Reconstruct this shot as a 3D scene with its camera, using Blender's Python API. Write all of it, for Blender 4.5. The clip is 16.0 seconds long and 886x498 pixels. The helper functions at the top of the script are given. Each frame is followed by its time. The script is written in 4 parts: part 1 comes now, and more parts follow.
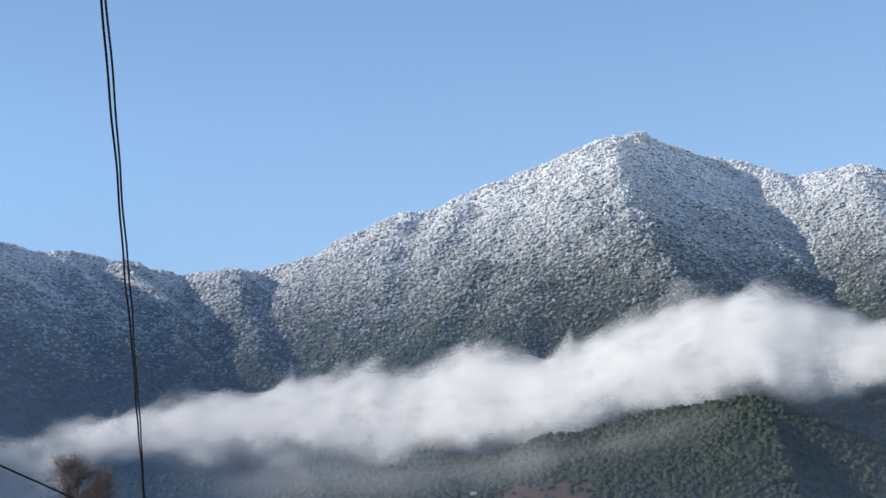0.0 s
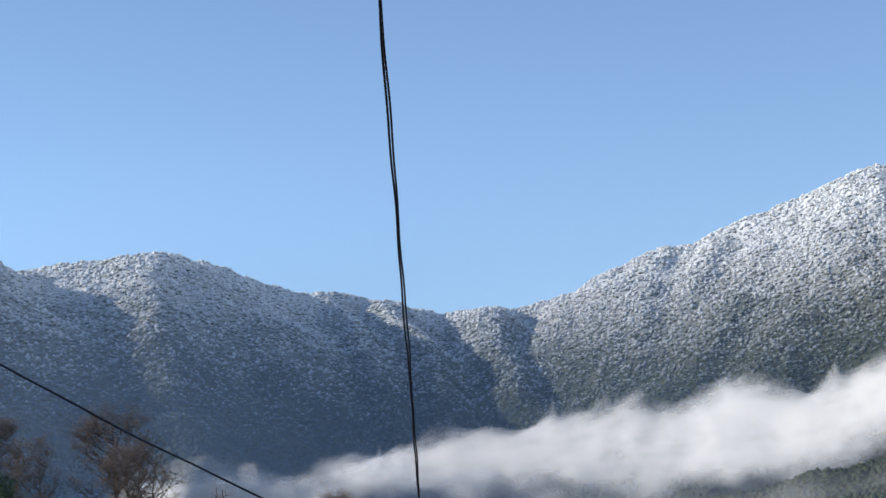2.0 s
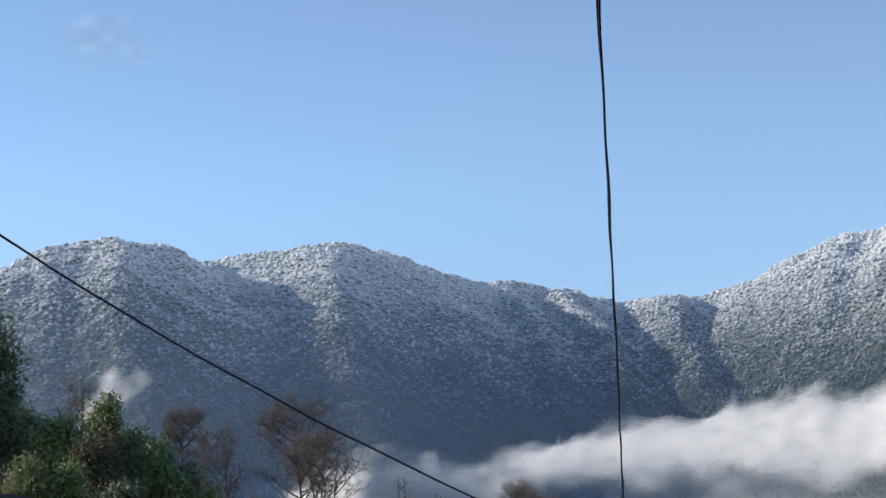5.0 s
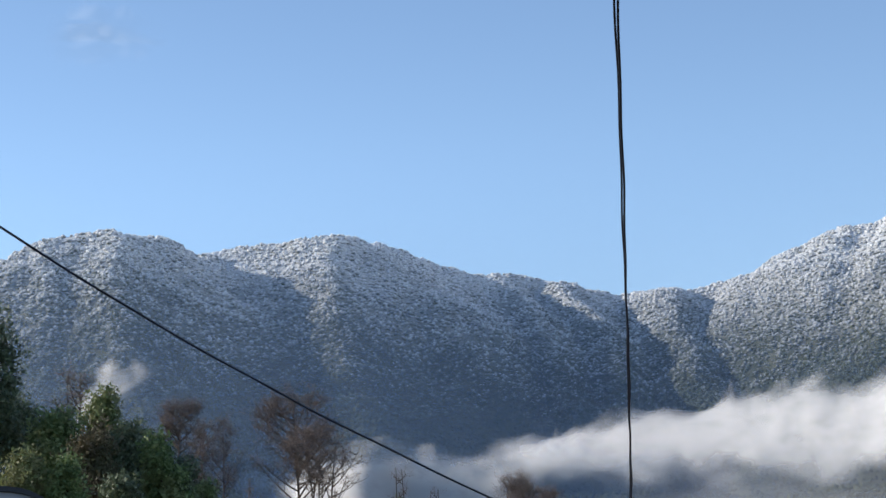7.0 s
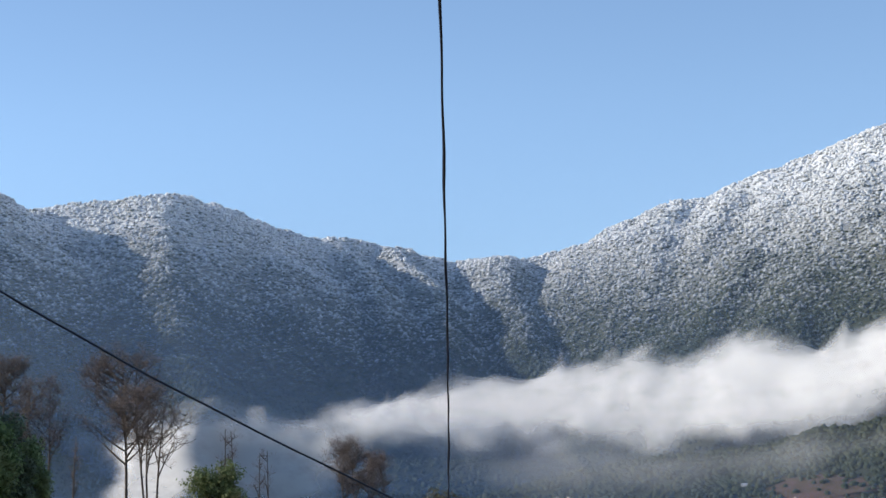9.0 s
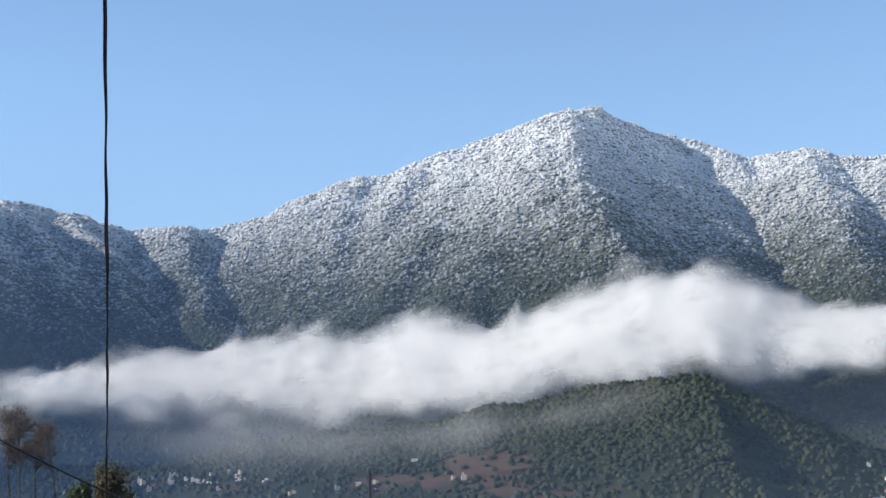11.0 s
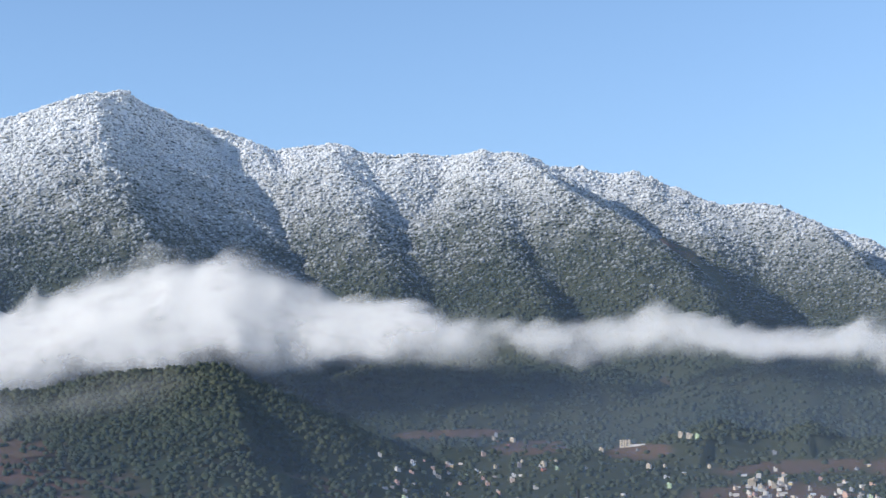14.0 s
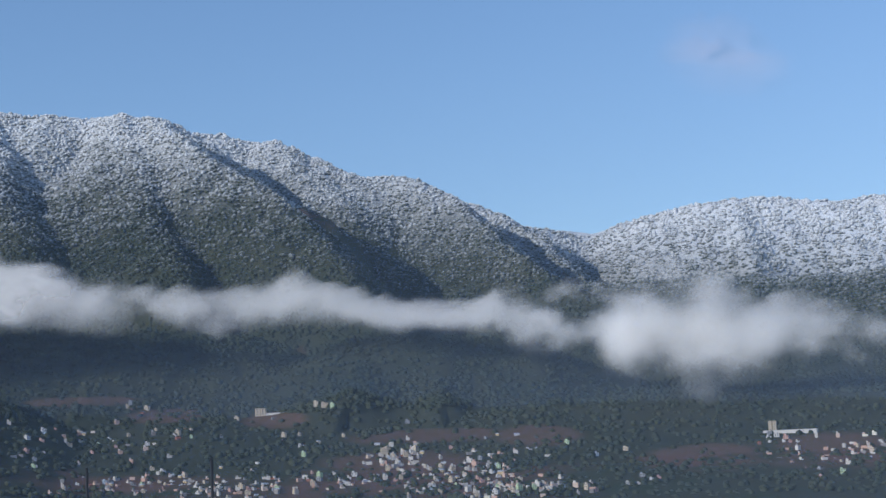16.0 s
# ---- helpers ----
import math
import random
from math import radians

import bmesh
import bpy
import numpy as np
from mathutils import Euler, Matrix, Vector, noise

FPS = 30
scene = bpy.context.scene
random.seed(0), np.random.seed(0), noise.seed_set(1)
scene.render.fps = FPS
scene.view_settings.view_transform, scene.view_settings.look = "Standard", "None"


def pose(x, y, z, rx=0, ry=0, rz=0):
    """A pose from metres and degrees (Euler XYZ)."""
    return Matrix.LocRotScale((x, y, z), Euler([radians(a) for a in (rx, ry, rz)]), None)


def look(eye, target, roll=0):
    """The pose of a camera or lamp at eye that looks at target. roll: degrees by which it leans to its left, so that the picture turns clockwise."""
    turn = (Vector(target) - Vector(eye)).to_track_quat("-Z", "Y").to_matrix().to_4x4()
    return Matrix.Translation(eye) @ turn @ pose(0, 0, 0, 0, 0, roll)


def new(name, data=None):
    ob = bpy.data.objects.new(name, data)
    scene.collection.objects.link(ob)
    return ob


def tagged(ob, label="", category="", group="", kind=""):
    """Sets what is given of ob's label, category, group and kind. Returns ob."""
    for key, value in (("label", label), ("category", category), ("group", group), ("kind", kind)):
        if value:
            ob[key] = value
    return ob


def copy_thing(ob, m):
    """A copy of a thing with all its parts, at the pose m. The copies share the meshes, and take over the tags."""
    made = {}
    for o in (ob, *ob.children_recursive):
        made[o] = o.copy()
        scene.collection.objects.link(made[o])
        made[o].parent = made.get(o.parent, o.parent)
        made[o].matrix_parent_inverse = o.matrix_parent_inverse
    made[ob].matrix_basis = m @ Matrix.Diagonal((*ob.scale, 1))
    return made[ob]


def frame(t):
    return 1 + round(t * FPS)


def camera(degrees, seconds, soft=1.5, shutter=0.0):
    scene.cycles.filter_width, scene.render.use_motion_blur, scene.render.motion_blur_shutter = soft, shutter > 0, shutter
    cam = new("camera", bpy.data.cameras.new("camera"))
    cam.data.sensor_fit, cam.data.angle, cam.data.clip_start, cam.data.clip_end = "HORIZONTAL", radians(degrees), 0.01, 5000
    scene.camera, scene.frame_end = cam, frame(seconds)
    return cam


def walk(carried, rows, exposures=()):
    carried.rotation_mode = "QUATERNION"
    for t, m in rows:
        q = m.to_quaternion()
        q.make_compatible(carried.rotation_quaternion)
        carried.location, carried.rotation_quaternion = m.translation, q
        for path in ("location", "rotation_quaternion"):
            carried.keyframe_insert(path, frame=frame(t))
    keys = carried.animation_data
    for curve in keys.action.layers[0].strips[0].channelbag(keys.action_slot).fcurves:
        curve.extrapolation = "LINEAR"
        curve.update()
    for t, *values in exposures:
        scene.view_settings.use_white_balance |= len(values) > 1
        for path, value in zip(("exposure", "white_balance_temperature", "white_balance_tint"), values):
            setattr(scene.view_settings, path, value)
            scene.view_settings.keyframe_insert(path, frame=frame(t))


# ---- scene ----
cam = camera(27.12, 16.0)
EYE = 1.6
# seconds, sideways shift, heading, pitch, roll
ROWS = [
    (0.0, 0.000, 2.220, 10.132, 3.943),
    (0.5, -0.011, 4.471, 10.634, 3.914),
    (1.0, -0.021, 6.747, 11.188, 3.768),
    (1.5, -0.032, 8.875, 11.610, 3.697),
    (2.0, -0.042, 10.342, 11.802, 3.531),
    (2.5, -0.052, 11.186, 11.700, 3.362),
    (3.0, -0.063, 11.863, 11.578, 3.303),
    (3.5, -0.073, 12.972, 11.568, 3.354),
    (4.0, -0.088, 14.343, 11.741, 3.186),
    (4.5, -0.103, 15.308, 11.825, 2.993),
    (5.0, -0.118, 15.866, 11.754, 2.796),
    (7.5, -0.157, 15.675, 11.343, 2.731),
    (8.0, -0.145, 14.532, 10.928, 2.535),
    (10.5, -0.087, 2.878, 9.355, 1.909),
    (11.0, -0.076, 0.293, 9.011, 1.849),
    (11.5, -0.065, -2.131, 8.811, 1.741),
    (12.0, -0.053, -4.805, 8.664, 1.557),
    (12.5, -0.041, -7.163, 8.560, 1.571),
    (13.0, -0.030, -9.447, 8.442, 1.626),
    (13.5, -0.020, -12.062, 8.290, 1.731),
    (14.0, -0.010, -14.638, 8.168, 1.976),
    (14.5, 0.000, -17.512, 7.946, 2.102),
    (15.0, 0.010, -20.597, 7.623, 2.163),
    (15.5, 0.020, -23.451, 7.279, 2.156),
    (16.0, 0.030, -25.927, 6.797, 2.092),
]
EXPOSURES = [(0.0, 0.38, 6250, 10), (5.0, 0.46, 6450, 10), (8.0, 0.46, 6450, 10), (11.0, 0.46, 6250, 10), (13.5, 0.47, 6150, 10), (14.5, 0.38, 6000, 10), (15.0, 0.32, 5900, 10), (15.5, 0.1, 5800, 10), (16.0, -0.2, 5700, 10)]
walk(cam, [(t, pose(x, 0, EYE, 90 + pitch, roll, yaw)) for t, x, yaw, pitch, roll in ROWS],
     EXPOSURES)

# ---------------------------------------------------------------- light
SUN_HEADING, SUN_HEIGHT = -101.0, 22.5      # degrees: clockwise from +y, above the horizon
scene.cycles.transparent_max_bounces = 32
world = bpy.data.worlds.new("sky")
scene.world = world
world.use_nodes = True
wn = world.node_tree.nodes
sky = wn.new("ShaderNodeTexSky")
sky.sky_type = "NISHITA"
sky.sun_disc = False
sky.sun_elevation = radians(SUN_HEIGHT)
sky.sun_rotation = radians(-SUN_HEADING)
sky.altitude = 1400
sky.air_density = 1.0
sky.dust_density = 0.5
sky.ozone_density = 1.9
wn["Background"].inputs["Strength"].default_value = 0.15
world.node_tree.links.new(sky.outputs["Color"], wn["Background"].inputs["Color"])
sun = new("sun", bpy.data.lights.new("sun", "SUN"))
sun.data.energy, sun.data.angle, sun.data.color = 3.9, radians(0.5), (1.0, 0.94, 0.85)
sun.matrix_world = look((0, 0, 0), (-math.sin(radians(SUN_HEADING)) * math.cos(radians(SUN_HEIGHT)),
                                    -math.cos(radians(SUN_HEADING)) * math.cos(radians(SUN_HEIGHT)),
                                    -math.sin(radians(SUN_HEIGHT))))


# ---------------------------------------------------------------- materials
class Nodes:
    """Small helper that builds a node material."""

    def __init__(self, name):
        self.mat = bpy.data.materials.new(name)
        self.mat.use_nodes = True
        self.tree = self.mat.node_tree
        self.bsdf = self.tree.nodes["Principled BSDF"]
        self.out = self.tree.nodes["Material Output"]

    def add(self, kind, **settings):
        node = self.tree.nodes.new("ShaderNode" + kind)
        for key, value in settings.items():
            setattr(node, key, value)
        return node

    def link(self, a, b):
        self.tree.links.new(a, b)

    def feed(self, socket, value):
        if hasattr(value, "is_linked"):
            self.link(value, socket)
        else:
            socket.default_value = value

    def noise(self, scale, detail=4.0, rough=0.55, where=None):
        node = self.add("TexNoise")
        node.inputs["Scale"].default_value = scale
        node.inputs["Detail"].default_value = detail
        node.inputs["Roughness"].default_value = rough
        if where is not None:
            self.link(where, node.inputs["Vector"])
        return node.outputs["Fac"]

    def place(self):
        return self.add("NewGeometry").outputs["Position"]

    def math(self, op, a, b=0.0, c=0.0, clamp=False):
        node = self.add("Math", operation=op, use_clamp=clamp)
        for i, value in enumerate((a, b, c)):
            self.feed(node.inputs[i], value)
        return node.outputs[0]

    def span(self, value, lo, hi, to_lo=0.0, to_hi=1.0):
        node = self.add("MapRange", interpolation_type="SMOOTHSTEP")
        for i, v in enumerate((value, lo, hi, to_lo, to_hi)):
            self.feed(node.inputs[i], v)
        return node.outputs[0]

    def mix(self, fac, a, b):
        node = self.add("Mix", data_type="RGBA")
        self.feed(node.inputs[0], fac)
        for socket, value in ((node.inputs[6], a), (node.inputs[7], b)):
            self.feed(socket, value if hasattr(value, "is_linked") else (*value, 1.0))
        return node.outputs[2]

    def bump(self, height, strength, distance):
        node = self.add("Bump")
        node.inputs["Strength"].default_value = strength
        node.inputs["Distance"].default_value = distance
        self.link(height, node.inputs["Height"])
        self.link(node.outputs["Normal"], self.bsdf.inputs["Normal"])

    def done(self, colour, rough=0.8, metal=0.0, spec=0.3):
        self.feed(self.bsdf.inputs["Base Color"], colour if hasattr(colour, "is_linked") else (*colour, 1.0))
        self.feed(self.bsdf.inputs["Roughness"], rough)
        self.feed(self.bsdf.inputs["Metallic"], metal)
        self.bsdf.inputs["Specular IOR Level"].default_value = spec
        return self.mat


def forest_material(name, low, high, frost_start, frost_full, eastern, soil=None):
    """Evergreen forest whose crowns carry more hoar frost and snow the higher they stand."""
    n = Nodes(name)
    where = n.place()
    split = n.add("SeparateXYZ")
    n.link(where, split.inputs[0])
    height = split.outputs[2]
    geo = n.add("NewGeometry")
    up = n.add("SeparateXYZ")
    n.link(geo.outputs["Normal"], up.inputs[0])
    patch = n.noise(0.006, 5, 0.6, where)
    fine = n.noise(0.11, 3, 0.6, where)
    crown = geo.outputs["Random Per Island"]
    green = n.mix(n.span(patch, 0.35, 0.65), low, high)
    green = n.mix(n.math("MULTIPLY", n.span(fine, 0.3, 0.75), 0.35), green, (0.13, 0.12, 0.08))
    green = n.mix(n.math("MULTIPLY", crown, 0.3), green, (0.02, 0.03, 0.018))
    if soil:
        bare = n.add("Attribute", attribute_name="bare").outputs["Fac"]
        open_land = n.span(n.math("MULTIPLY_ADD", n.noise(0.012, 4, 0.6, where), 0.6, n.math("SUBTRACT", bare, 0.3)), 0.22, 0.55)
        green = n.mix(open_land, green, n.mix(n.span(fine, 0.35, 0.65), soil, (0.10, 0.075, 0.045)))
    # frost: by height, on what faces upwards, broken up by noise and from crown to crown
    east = n.math("MULTIPLY", n.math("MAXIMUM", n.math("SUBTRACT", split.outputs[0], 1500.0), 0.0), eastern)
    frost = n.span(n.math("ADD", n.math("ADD", height, east), n.math("MULTIPLY_ADD", patch, 260.0, -130.0)), frost_start, frost_full)
    facing = n.math("MULTIPLY_ADD", up.outputs[2], 0.5, n.math("MULTIPLY_ADD", crown, 0.6, -0.25))
    cover = n.math("ADD", n.math("MULTIPLY", frost, 1.15), n.math("MULTIPLY_ADD", fine, 0.6, -1.05))
    cover = n.span(n.math("ADD", cover, facing), -0.2, 0.85)
    colour = n.mix(n.math("MULTIPLY", cover, n.math("MULTIPLY", frost, 0.92)), green, (0.82, 0.82, 0.83))
    n.bump(n.noise(0.35, 3, 0.7, where), 0.9, 2.0)
    return n.done(colour, 0.9, 0.0, 0.1)


M_FOREST = forest_material("frosted_forest", (0.035, 0.05, 0.03), (0.055, 0.066, 0.037), 60, 900, 0.18)
M_SLOPE = forest_material("forest_floor", (0.03, 0.04, 0.02), (0.05, 0.055, 0.03), 230, 1000, 0.30, (0.13, 0.08, 0.06))


def ground_material():
    n = Nodes("valley_ground")
    where = n.place()
    big = n.noise(0.004, 5, 0.6, where)
    mid = n.noise(0.02, 4, 0.6, where)
    bare = n.add("Attribute", attribute_name="bare").outputs["Fac"]
    field = n.span(n.math("ADD", n.math("MULTIPLY", bare, 0.35), big), 0.48, 0.68)
    colour = n.mix(field, (0.045, 0.05, 0.028), (0.125, 0.075, 0.055))
    colour = n.mix(n.span(mid, 0.5, 0.7), colour, (0.035, 0.05, 0.025))
    n.bump(n.noise(0.4, 4, 0.6, where), 0.5, 0.5)
    return n.done(colour, 0.95, 0.0, 0.1)


M_GROUND = ground_material()


# made-up shading normal, turned sunward, that brightens every cloud shell evenly
SUNWARD_NORMAL = tuple(Vector((-0.62, -0.62, 0.48)).normalized())


def cloud_material(name, strength, scale, lo, hi, contrast=1.0, white=(0.90, 0.88, 0.855)):
    """Thin shell of mist: its cover comes from drifting noise and from the fade kept on the mesh."""
    n = Nodes(name)
    where = n.place()
    fade = n.add("Attribute", attribute_name="fade").outputs["Fac"]
    puff = n.noise(scale, 6, 0.55, where)
    puff = n.math("MULTIPLY_ADD", puff, contrast, 0.5 - 0.5 * contrast)
    cover = n.span(n.math("ADD", puff, n.math("MULTIPLY_ADD", fade, 0.75, -0.55)), lo, hi)
    cover = n.math("MULTIPLY", n.math("MULTIPLY", cover, strength), n.span(fade, 0.0, 0.35))
    # most shading uses one fixed sunward normal in place of droplet scatter; a smaller share follows the relief
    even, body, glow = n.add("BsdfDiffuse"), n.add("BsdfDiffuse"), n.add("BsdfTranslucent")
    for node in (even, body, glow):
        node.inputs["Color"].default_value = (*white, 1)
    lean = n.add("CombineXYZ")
    for i, v in enumerate(SUNWARD_NORMAL):
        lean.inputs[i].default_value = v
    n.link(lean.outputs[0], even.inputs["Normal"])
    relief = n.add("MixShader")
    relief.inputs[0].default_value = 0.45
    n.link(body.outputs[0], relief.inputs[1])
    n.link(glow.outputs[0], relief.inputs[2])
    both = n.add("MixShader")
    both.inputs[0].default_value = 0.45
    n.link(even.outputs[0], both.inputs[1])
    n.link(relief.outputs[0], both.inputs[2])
    clear = n.add("BsdfTransparent")
    mixed = n.add("MixShader")
    n.link(cover, mixed.inputs[0])
    n.link(clear.outputs[0], mixed.inputs[1])
    n.link(both.outputs[0], mixed.inputs[2])
    n.link(mixed.outputs[0], n.out.inputs["Surface"])
    return n.mat


# ---------------------------------------------------------------- shape of the land
def smooth(a, b, x):
    q = np.clip((x - a) / (b - a), 0, 1)
    return q * q * (3 - 2 * q)


def lattice(ix, iy, seed):
    h = (ix * 374761393 + iy * 668265263 + seed * 1442695041) & 0xFFFFFFFF
    h = ((h ^ (h >> 13)) * 1274126177) & 0xFFFFFFFF
    return ((h ^ (h >> 16)) & 0xFFFF) / 65535.0


def value_noise(x, y, seed=0):
    ix, iy = np.floor(x).astype(np.int64), np.floor(y).astype(np.int64)
    fx, fy = x - ix, y - iy
    fx, fy = fx * fx * (3 - 2 * fx), fy * fy * (3 - 2 * fy)
    a = lattice(ix, iy, seed) * (1 - fx) + lattice(ix + 1, iy, seed) * fx
    b = lattice(ix, iy + 1, seed) * (1 - fx) + lattice(ix + 1, iy + 1, seed) * fx
    return (a * (1 - fy) + b * fy) * 2 - 1


def fbm(x, y, octaves=4, seed=0):
    total, amp = 0.0, 1.0
    for i in range(octaves):
        total = total + amp * value_noise(x * 2 ** i, y * 2 ** i, seed + 17 * i)
        amp *= 0.5
    return total


RIDGES = []     # (points of x, y, z; slopes of the two flanks; roundness of the top)


def at(az, el, r):
    """A place by heading, height angle (degrees) and distance from the first eye."""
    return (r * math.sin(radians(az)), r * math.cos(radians(az)), EYE + r * math.tan(radians(el)))


def eased(rows):
    """The line with its corners cut once."""
    out = [rows[0]]
    for p, q in zip(rows, rows[1:]):
        out += [tuple(0.75 * u + 0.25 * v for u, v in zip(p, q)), tuple(0.25 * u + 0.75 * v for u, v in zip(p, q))]
    return out + [rows[-1]]


def crest(points, slope, other=None, bluff=16.0):
    """A ridge line: rows of heading, height angle, distance."""
    RIDGES.append((eased([at(*p) for p in points]), slope, other or slope, bluff))


def spur(r0, points, west=0.7, east=0.7, fall=0.57, bluff=24.0):
    """A side ridge that leaves the main crest at distance r0 and comes down towards the valley, with a sunny west and a shady east flank."""
    el0 = points[0][1]
    z0 = r0 * math.tan(radians(el0))
    rows = []
    for az, el in points:
        q = math.tan(radians(el))
        rows.append(at(az, el, (z0 - fall * r0) / (q - fall)))
    RIDGES.append((eased(rows), east, west, bluff))


# main range, from the left hills over the summit to the far shoulder; hollows lie further back than the spurs
crest([(-42, 10.6, 3600), (-35, 11.2, 3600), (-31, 10.7, 3620), (-29.1, 11.3, 3560), (-27.8, 12.0, 3540), (-26.5, 12.26, 3560), (-25.5, 12.36, 3560),
       (-24.6, 12.18, 3680), (-23.6, 11.7, 3780), (-22.6, 11.0, 3850), (-21.5, 9.8, 3850)], 0.76)
crest([(-25.5, 10.6, 4050), (-23.1, 11.55, 4000), (-22.2, 11.78, 3940), (-20, 11.93, 3860), (-18.5, 11.96, 3840), (-18, 11.96, 3900), (-17, 11.68, 4040), (-16.1, 11.18, 4100),
       (-15, 10.85, 4120), (-14.2, 10.6, 4130), (-13, 9.9, 4130)], 0.76)
crest([(-16, 9.9, 4330), (-14.2, 10.6, 4240), (-13.8, 10.65, 4200), (-12.2, 10.34, 4330), (-11.3, 10.1, 4200), (-10.6, 9.97, 4300), (-9.57, 9.7, 4380), (-8.35, 9.88, 4170),
       (-7.6, 9.74, 4320), (-6.2, 9.93, 4300), (-5.45, 10.13, 4230), (-4.4, 10.72, 4220), (-2.95, 11.23, 4210), (-1.5, 11.5, 4220), (0, 11.92, 4220),
       (1.8, 12.33, 4210), (2.6, 12.7, 4200), (3.3, 13.04, 4180), (3.85, 13.1, 4170), (4.3, 13.1, 4230), (4.65, 13.12, 4300), (5.2, 13.08, 4400), (5.8, 12.9, 4470), (7.1, 12.2, 4480),
       (8.3, 11.9, 4430), (9.4, 11.47, 4410), (10.1, 11.38, 4390)], 0.76)
crest([(10.1, 11.38, 4390), (11.4, 11.53, 4300), (12.4, 11.3, 4330), (14.2, 11.03, 4260), (15.7, 10.98, 4260), (17.0, 11.18, 4150), (17.7, 10.9, 4200),
       (18.3, 10.3, 4260)], 0.76)
crest([(17, 10.1, 4500), (18.3, 10.67, 4470), (19.1, 10.58, 4470), (19.75, 10.35, 4470), (20.8, 10.32, 4450), (21.8, 10.05, 4430), (23.5, 9.2, 4350),
       (24.6, 9.2, 4290), (25.5, 8.85, 4380), (26.4, 8.2, 4450)], 0.76)
crest([(24.5, 8.2, 4580), (26.5, 8.33, 4560), (27.9, 7.92, 4510), (29, 7.28, 4590), (30.2, 7.12, 4640)], 0.72)
crest([(28, 6.6, 4700), (30.2, 7.12, 4690), (31.1, 7.2, 4680), (32.3, 7.49, 4640), (33.9, 7.79, 4570), (36.7, 7.82, 4600), (38.2, 7.64, 4560), (39.9, 7.7, 4600),
       (43, 7.9, 4600), (48, 7.2, 4600)], 0.62)
# spurs: those that fall gently stand proud of the slope
spur(3500, [(-31.5, 10.8), (-31.0, 9.0), (-30.5, 7.0), (-29.5, 5.0)], 0.84, 0.96, 0.53)
spur(3530, [(-27.8, 12.0), (-27.7, 10.7), (-27.8, 9.3), (-27.6, 6.6), (-27.2, 5.0)], 0.84, 0.90, 0.58)
spur(3560, [(-25.7, 12.36), (-25.7, 11.2), (-25.5, 9.9), (-25.2, 8.4), (-24.6, 6.4), (-24, 4.6)], 0.90, 0.93, 0.52)
spur(3850, [(-22.6, 11.65), (-22.9, 10.4), (-22.6, 8.8), (-22.0, 6.6)], 0.78, 0.78, 0.71)
spur(3840, [(-18.6, 11.93), (-18.8, 10.5), (-18.6, 9.1), (-18.2, 7.6), (-17.5, 6.0), (-16.8, 4.4)], 0.66, 0.95, 0.50)
spur(4080, [(-15.9, 11.1), (-15.3, 9.9), (-14.9, 8.4), (-14.2, 6.6)], 0.78, 0.84, 0.71)
spur(4150, [(-13.6, 10.6), (-12.8, 9.9), (-12.4, 9.2), (-12.1, 8.4), (-11.7, 6.4)], 0.93, 0.90, 0.50, 14)
spur(4180, [(-11.6, 10.15), (-10.5, 9.0), (-10.1, 8.0), (-9.75, 7.0)], 0.99, 0.96, 0.47, 14)
spur(4170, [(-8.3, 9.84), (-7.95, 8.6), (-7.5, 7.4), (-7.0, 6.3)], 0.84, 0.99, 0.49)
spur(4210, [(-4.4, 10.68), (-4.5, 9.5), (-4.7, 8.2), (-4.8, 6.8)], 0.72, 0.75, 0.65, 34)
spur(4210, [(-2.95, 11.2), (-3.1, 10.0), (-3.3, 8.6), (-3.5, 7.2)], 0.72, 0.84, 0.58, 30)
spur(4230, [(-0.8, 11.68), (-1.5, 10.0), (-1.9, 8.9), (-2.6, 7.4)], 0.72, 0.78, 0.57, 30)
spur(4210, [(1.6, 12.25), (0.8, 10.8), (-0.1, 9.6), (-1.0, 8.4), (-1.9, 6.8)], 0.72, 0.84, 0.55, 30)
spur(4180, [(3.7, 13.0), (3.6, 11.8), (3.0, 10.7), (2.2, 9.5), (1.1, 8.15), (0.5, 7.1)], 0.71, 0.80, 0.56, 34)
spur(4180, [(4.2, 13.05), (4.3, 11.5), (4.6, 10.45), (5.25, 9.3), (6.1, 8.2), (6.9, 6.8)], 0.66, 0.97, 0.50, 20)
spur(4400, [(4.95, 12.95), (5.45, 12.2), (5.85, 11.5)], 0.96, 0.90, 0.50, 8)
spur(4400, [(8.9, 11.7), (9.9, 10.3), (10.9, 8.9), (11.7, 7.4)], 0.85, 0.72, 0.65, 30)
spur(4300, [(11.3, 11.5), (11.9, 10.2), (12.5, 8.8), (13.1, 7.4)], 0.78, 0.85, 0.53, 22)
spur(4260, [(14.0, 11.05), (13.8, 9.9), (13.8, 8.9), (14.0, 7.9)], 0.72, 0.75, 0.67, 26)
spur(4240, [(16.1, 11.0), (15.6, 9.9), (14.7, 8.6), (14.2, 7.2)], 0.78, 0.72, 0.58, 24)
spur(4200, [(16.6, 11.05), (16.5, 10.0), (16.7, 8.8), (17.4, 7.4), (18.0, 6.2), (18.4, 5.0)], 0.72, 0.90, 0.52, 20)
spur(4150, [(17.3, 11.1), (18.1, 10.3), (19.3, 9.5), (21.1, 8.5), (22.1, 7.4), (23.2, 6.3), (24.2, 4.8)], 0.78, 0.97, 0.52, 18)
spur(4190, [(18.9, 9.6), (18.9, 8.6), (19.3, 7.4), (20.0, 6.0)], 0.72, 0.81, 0.65)
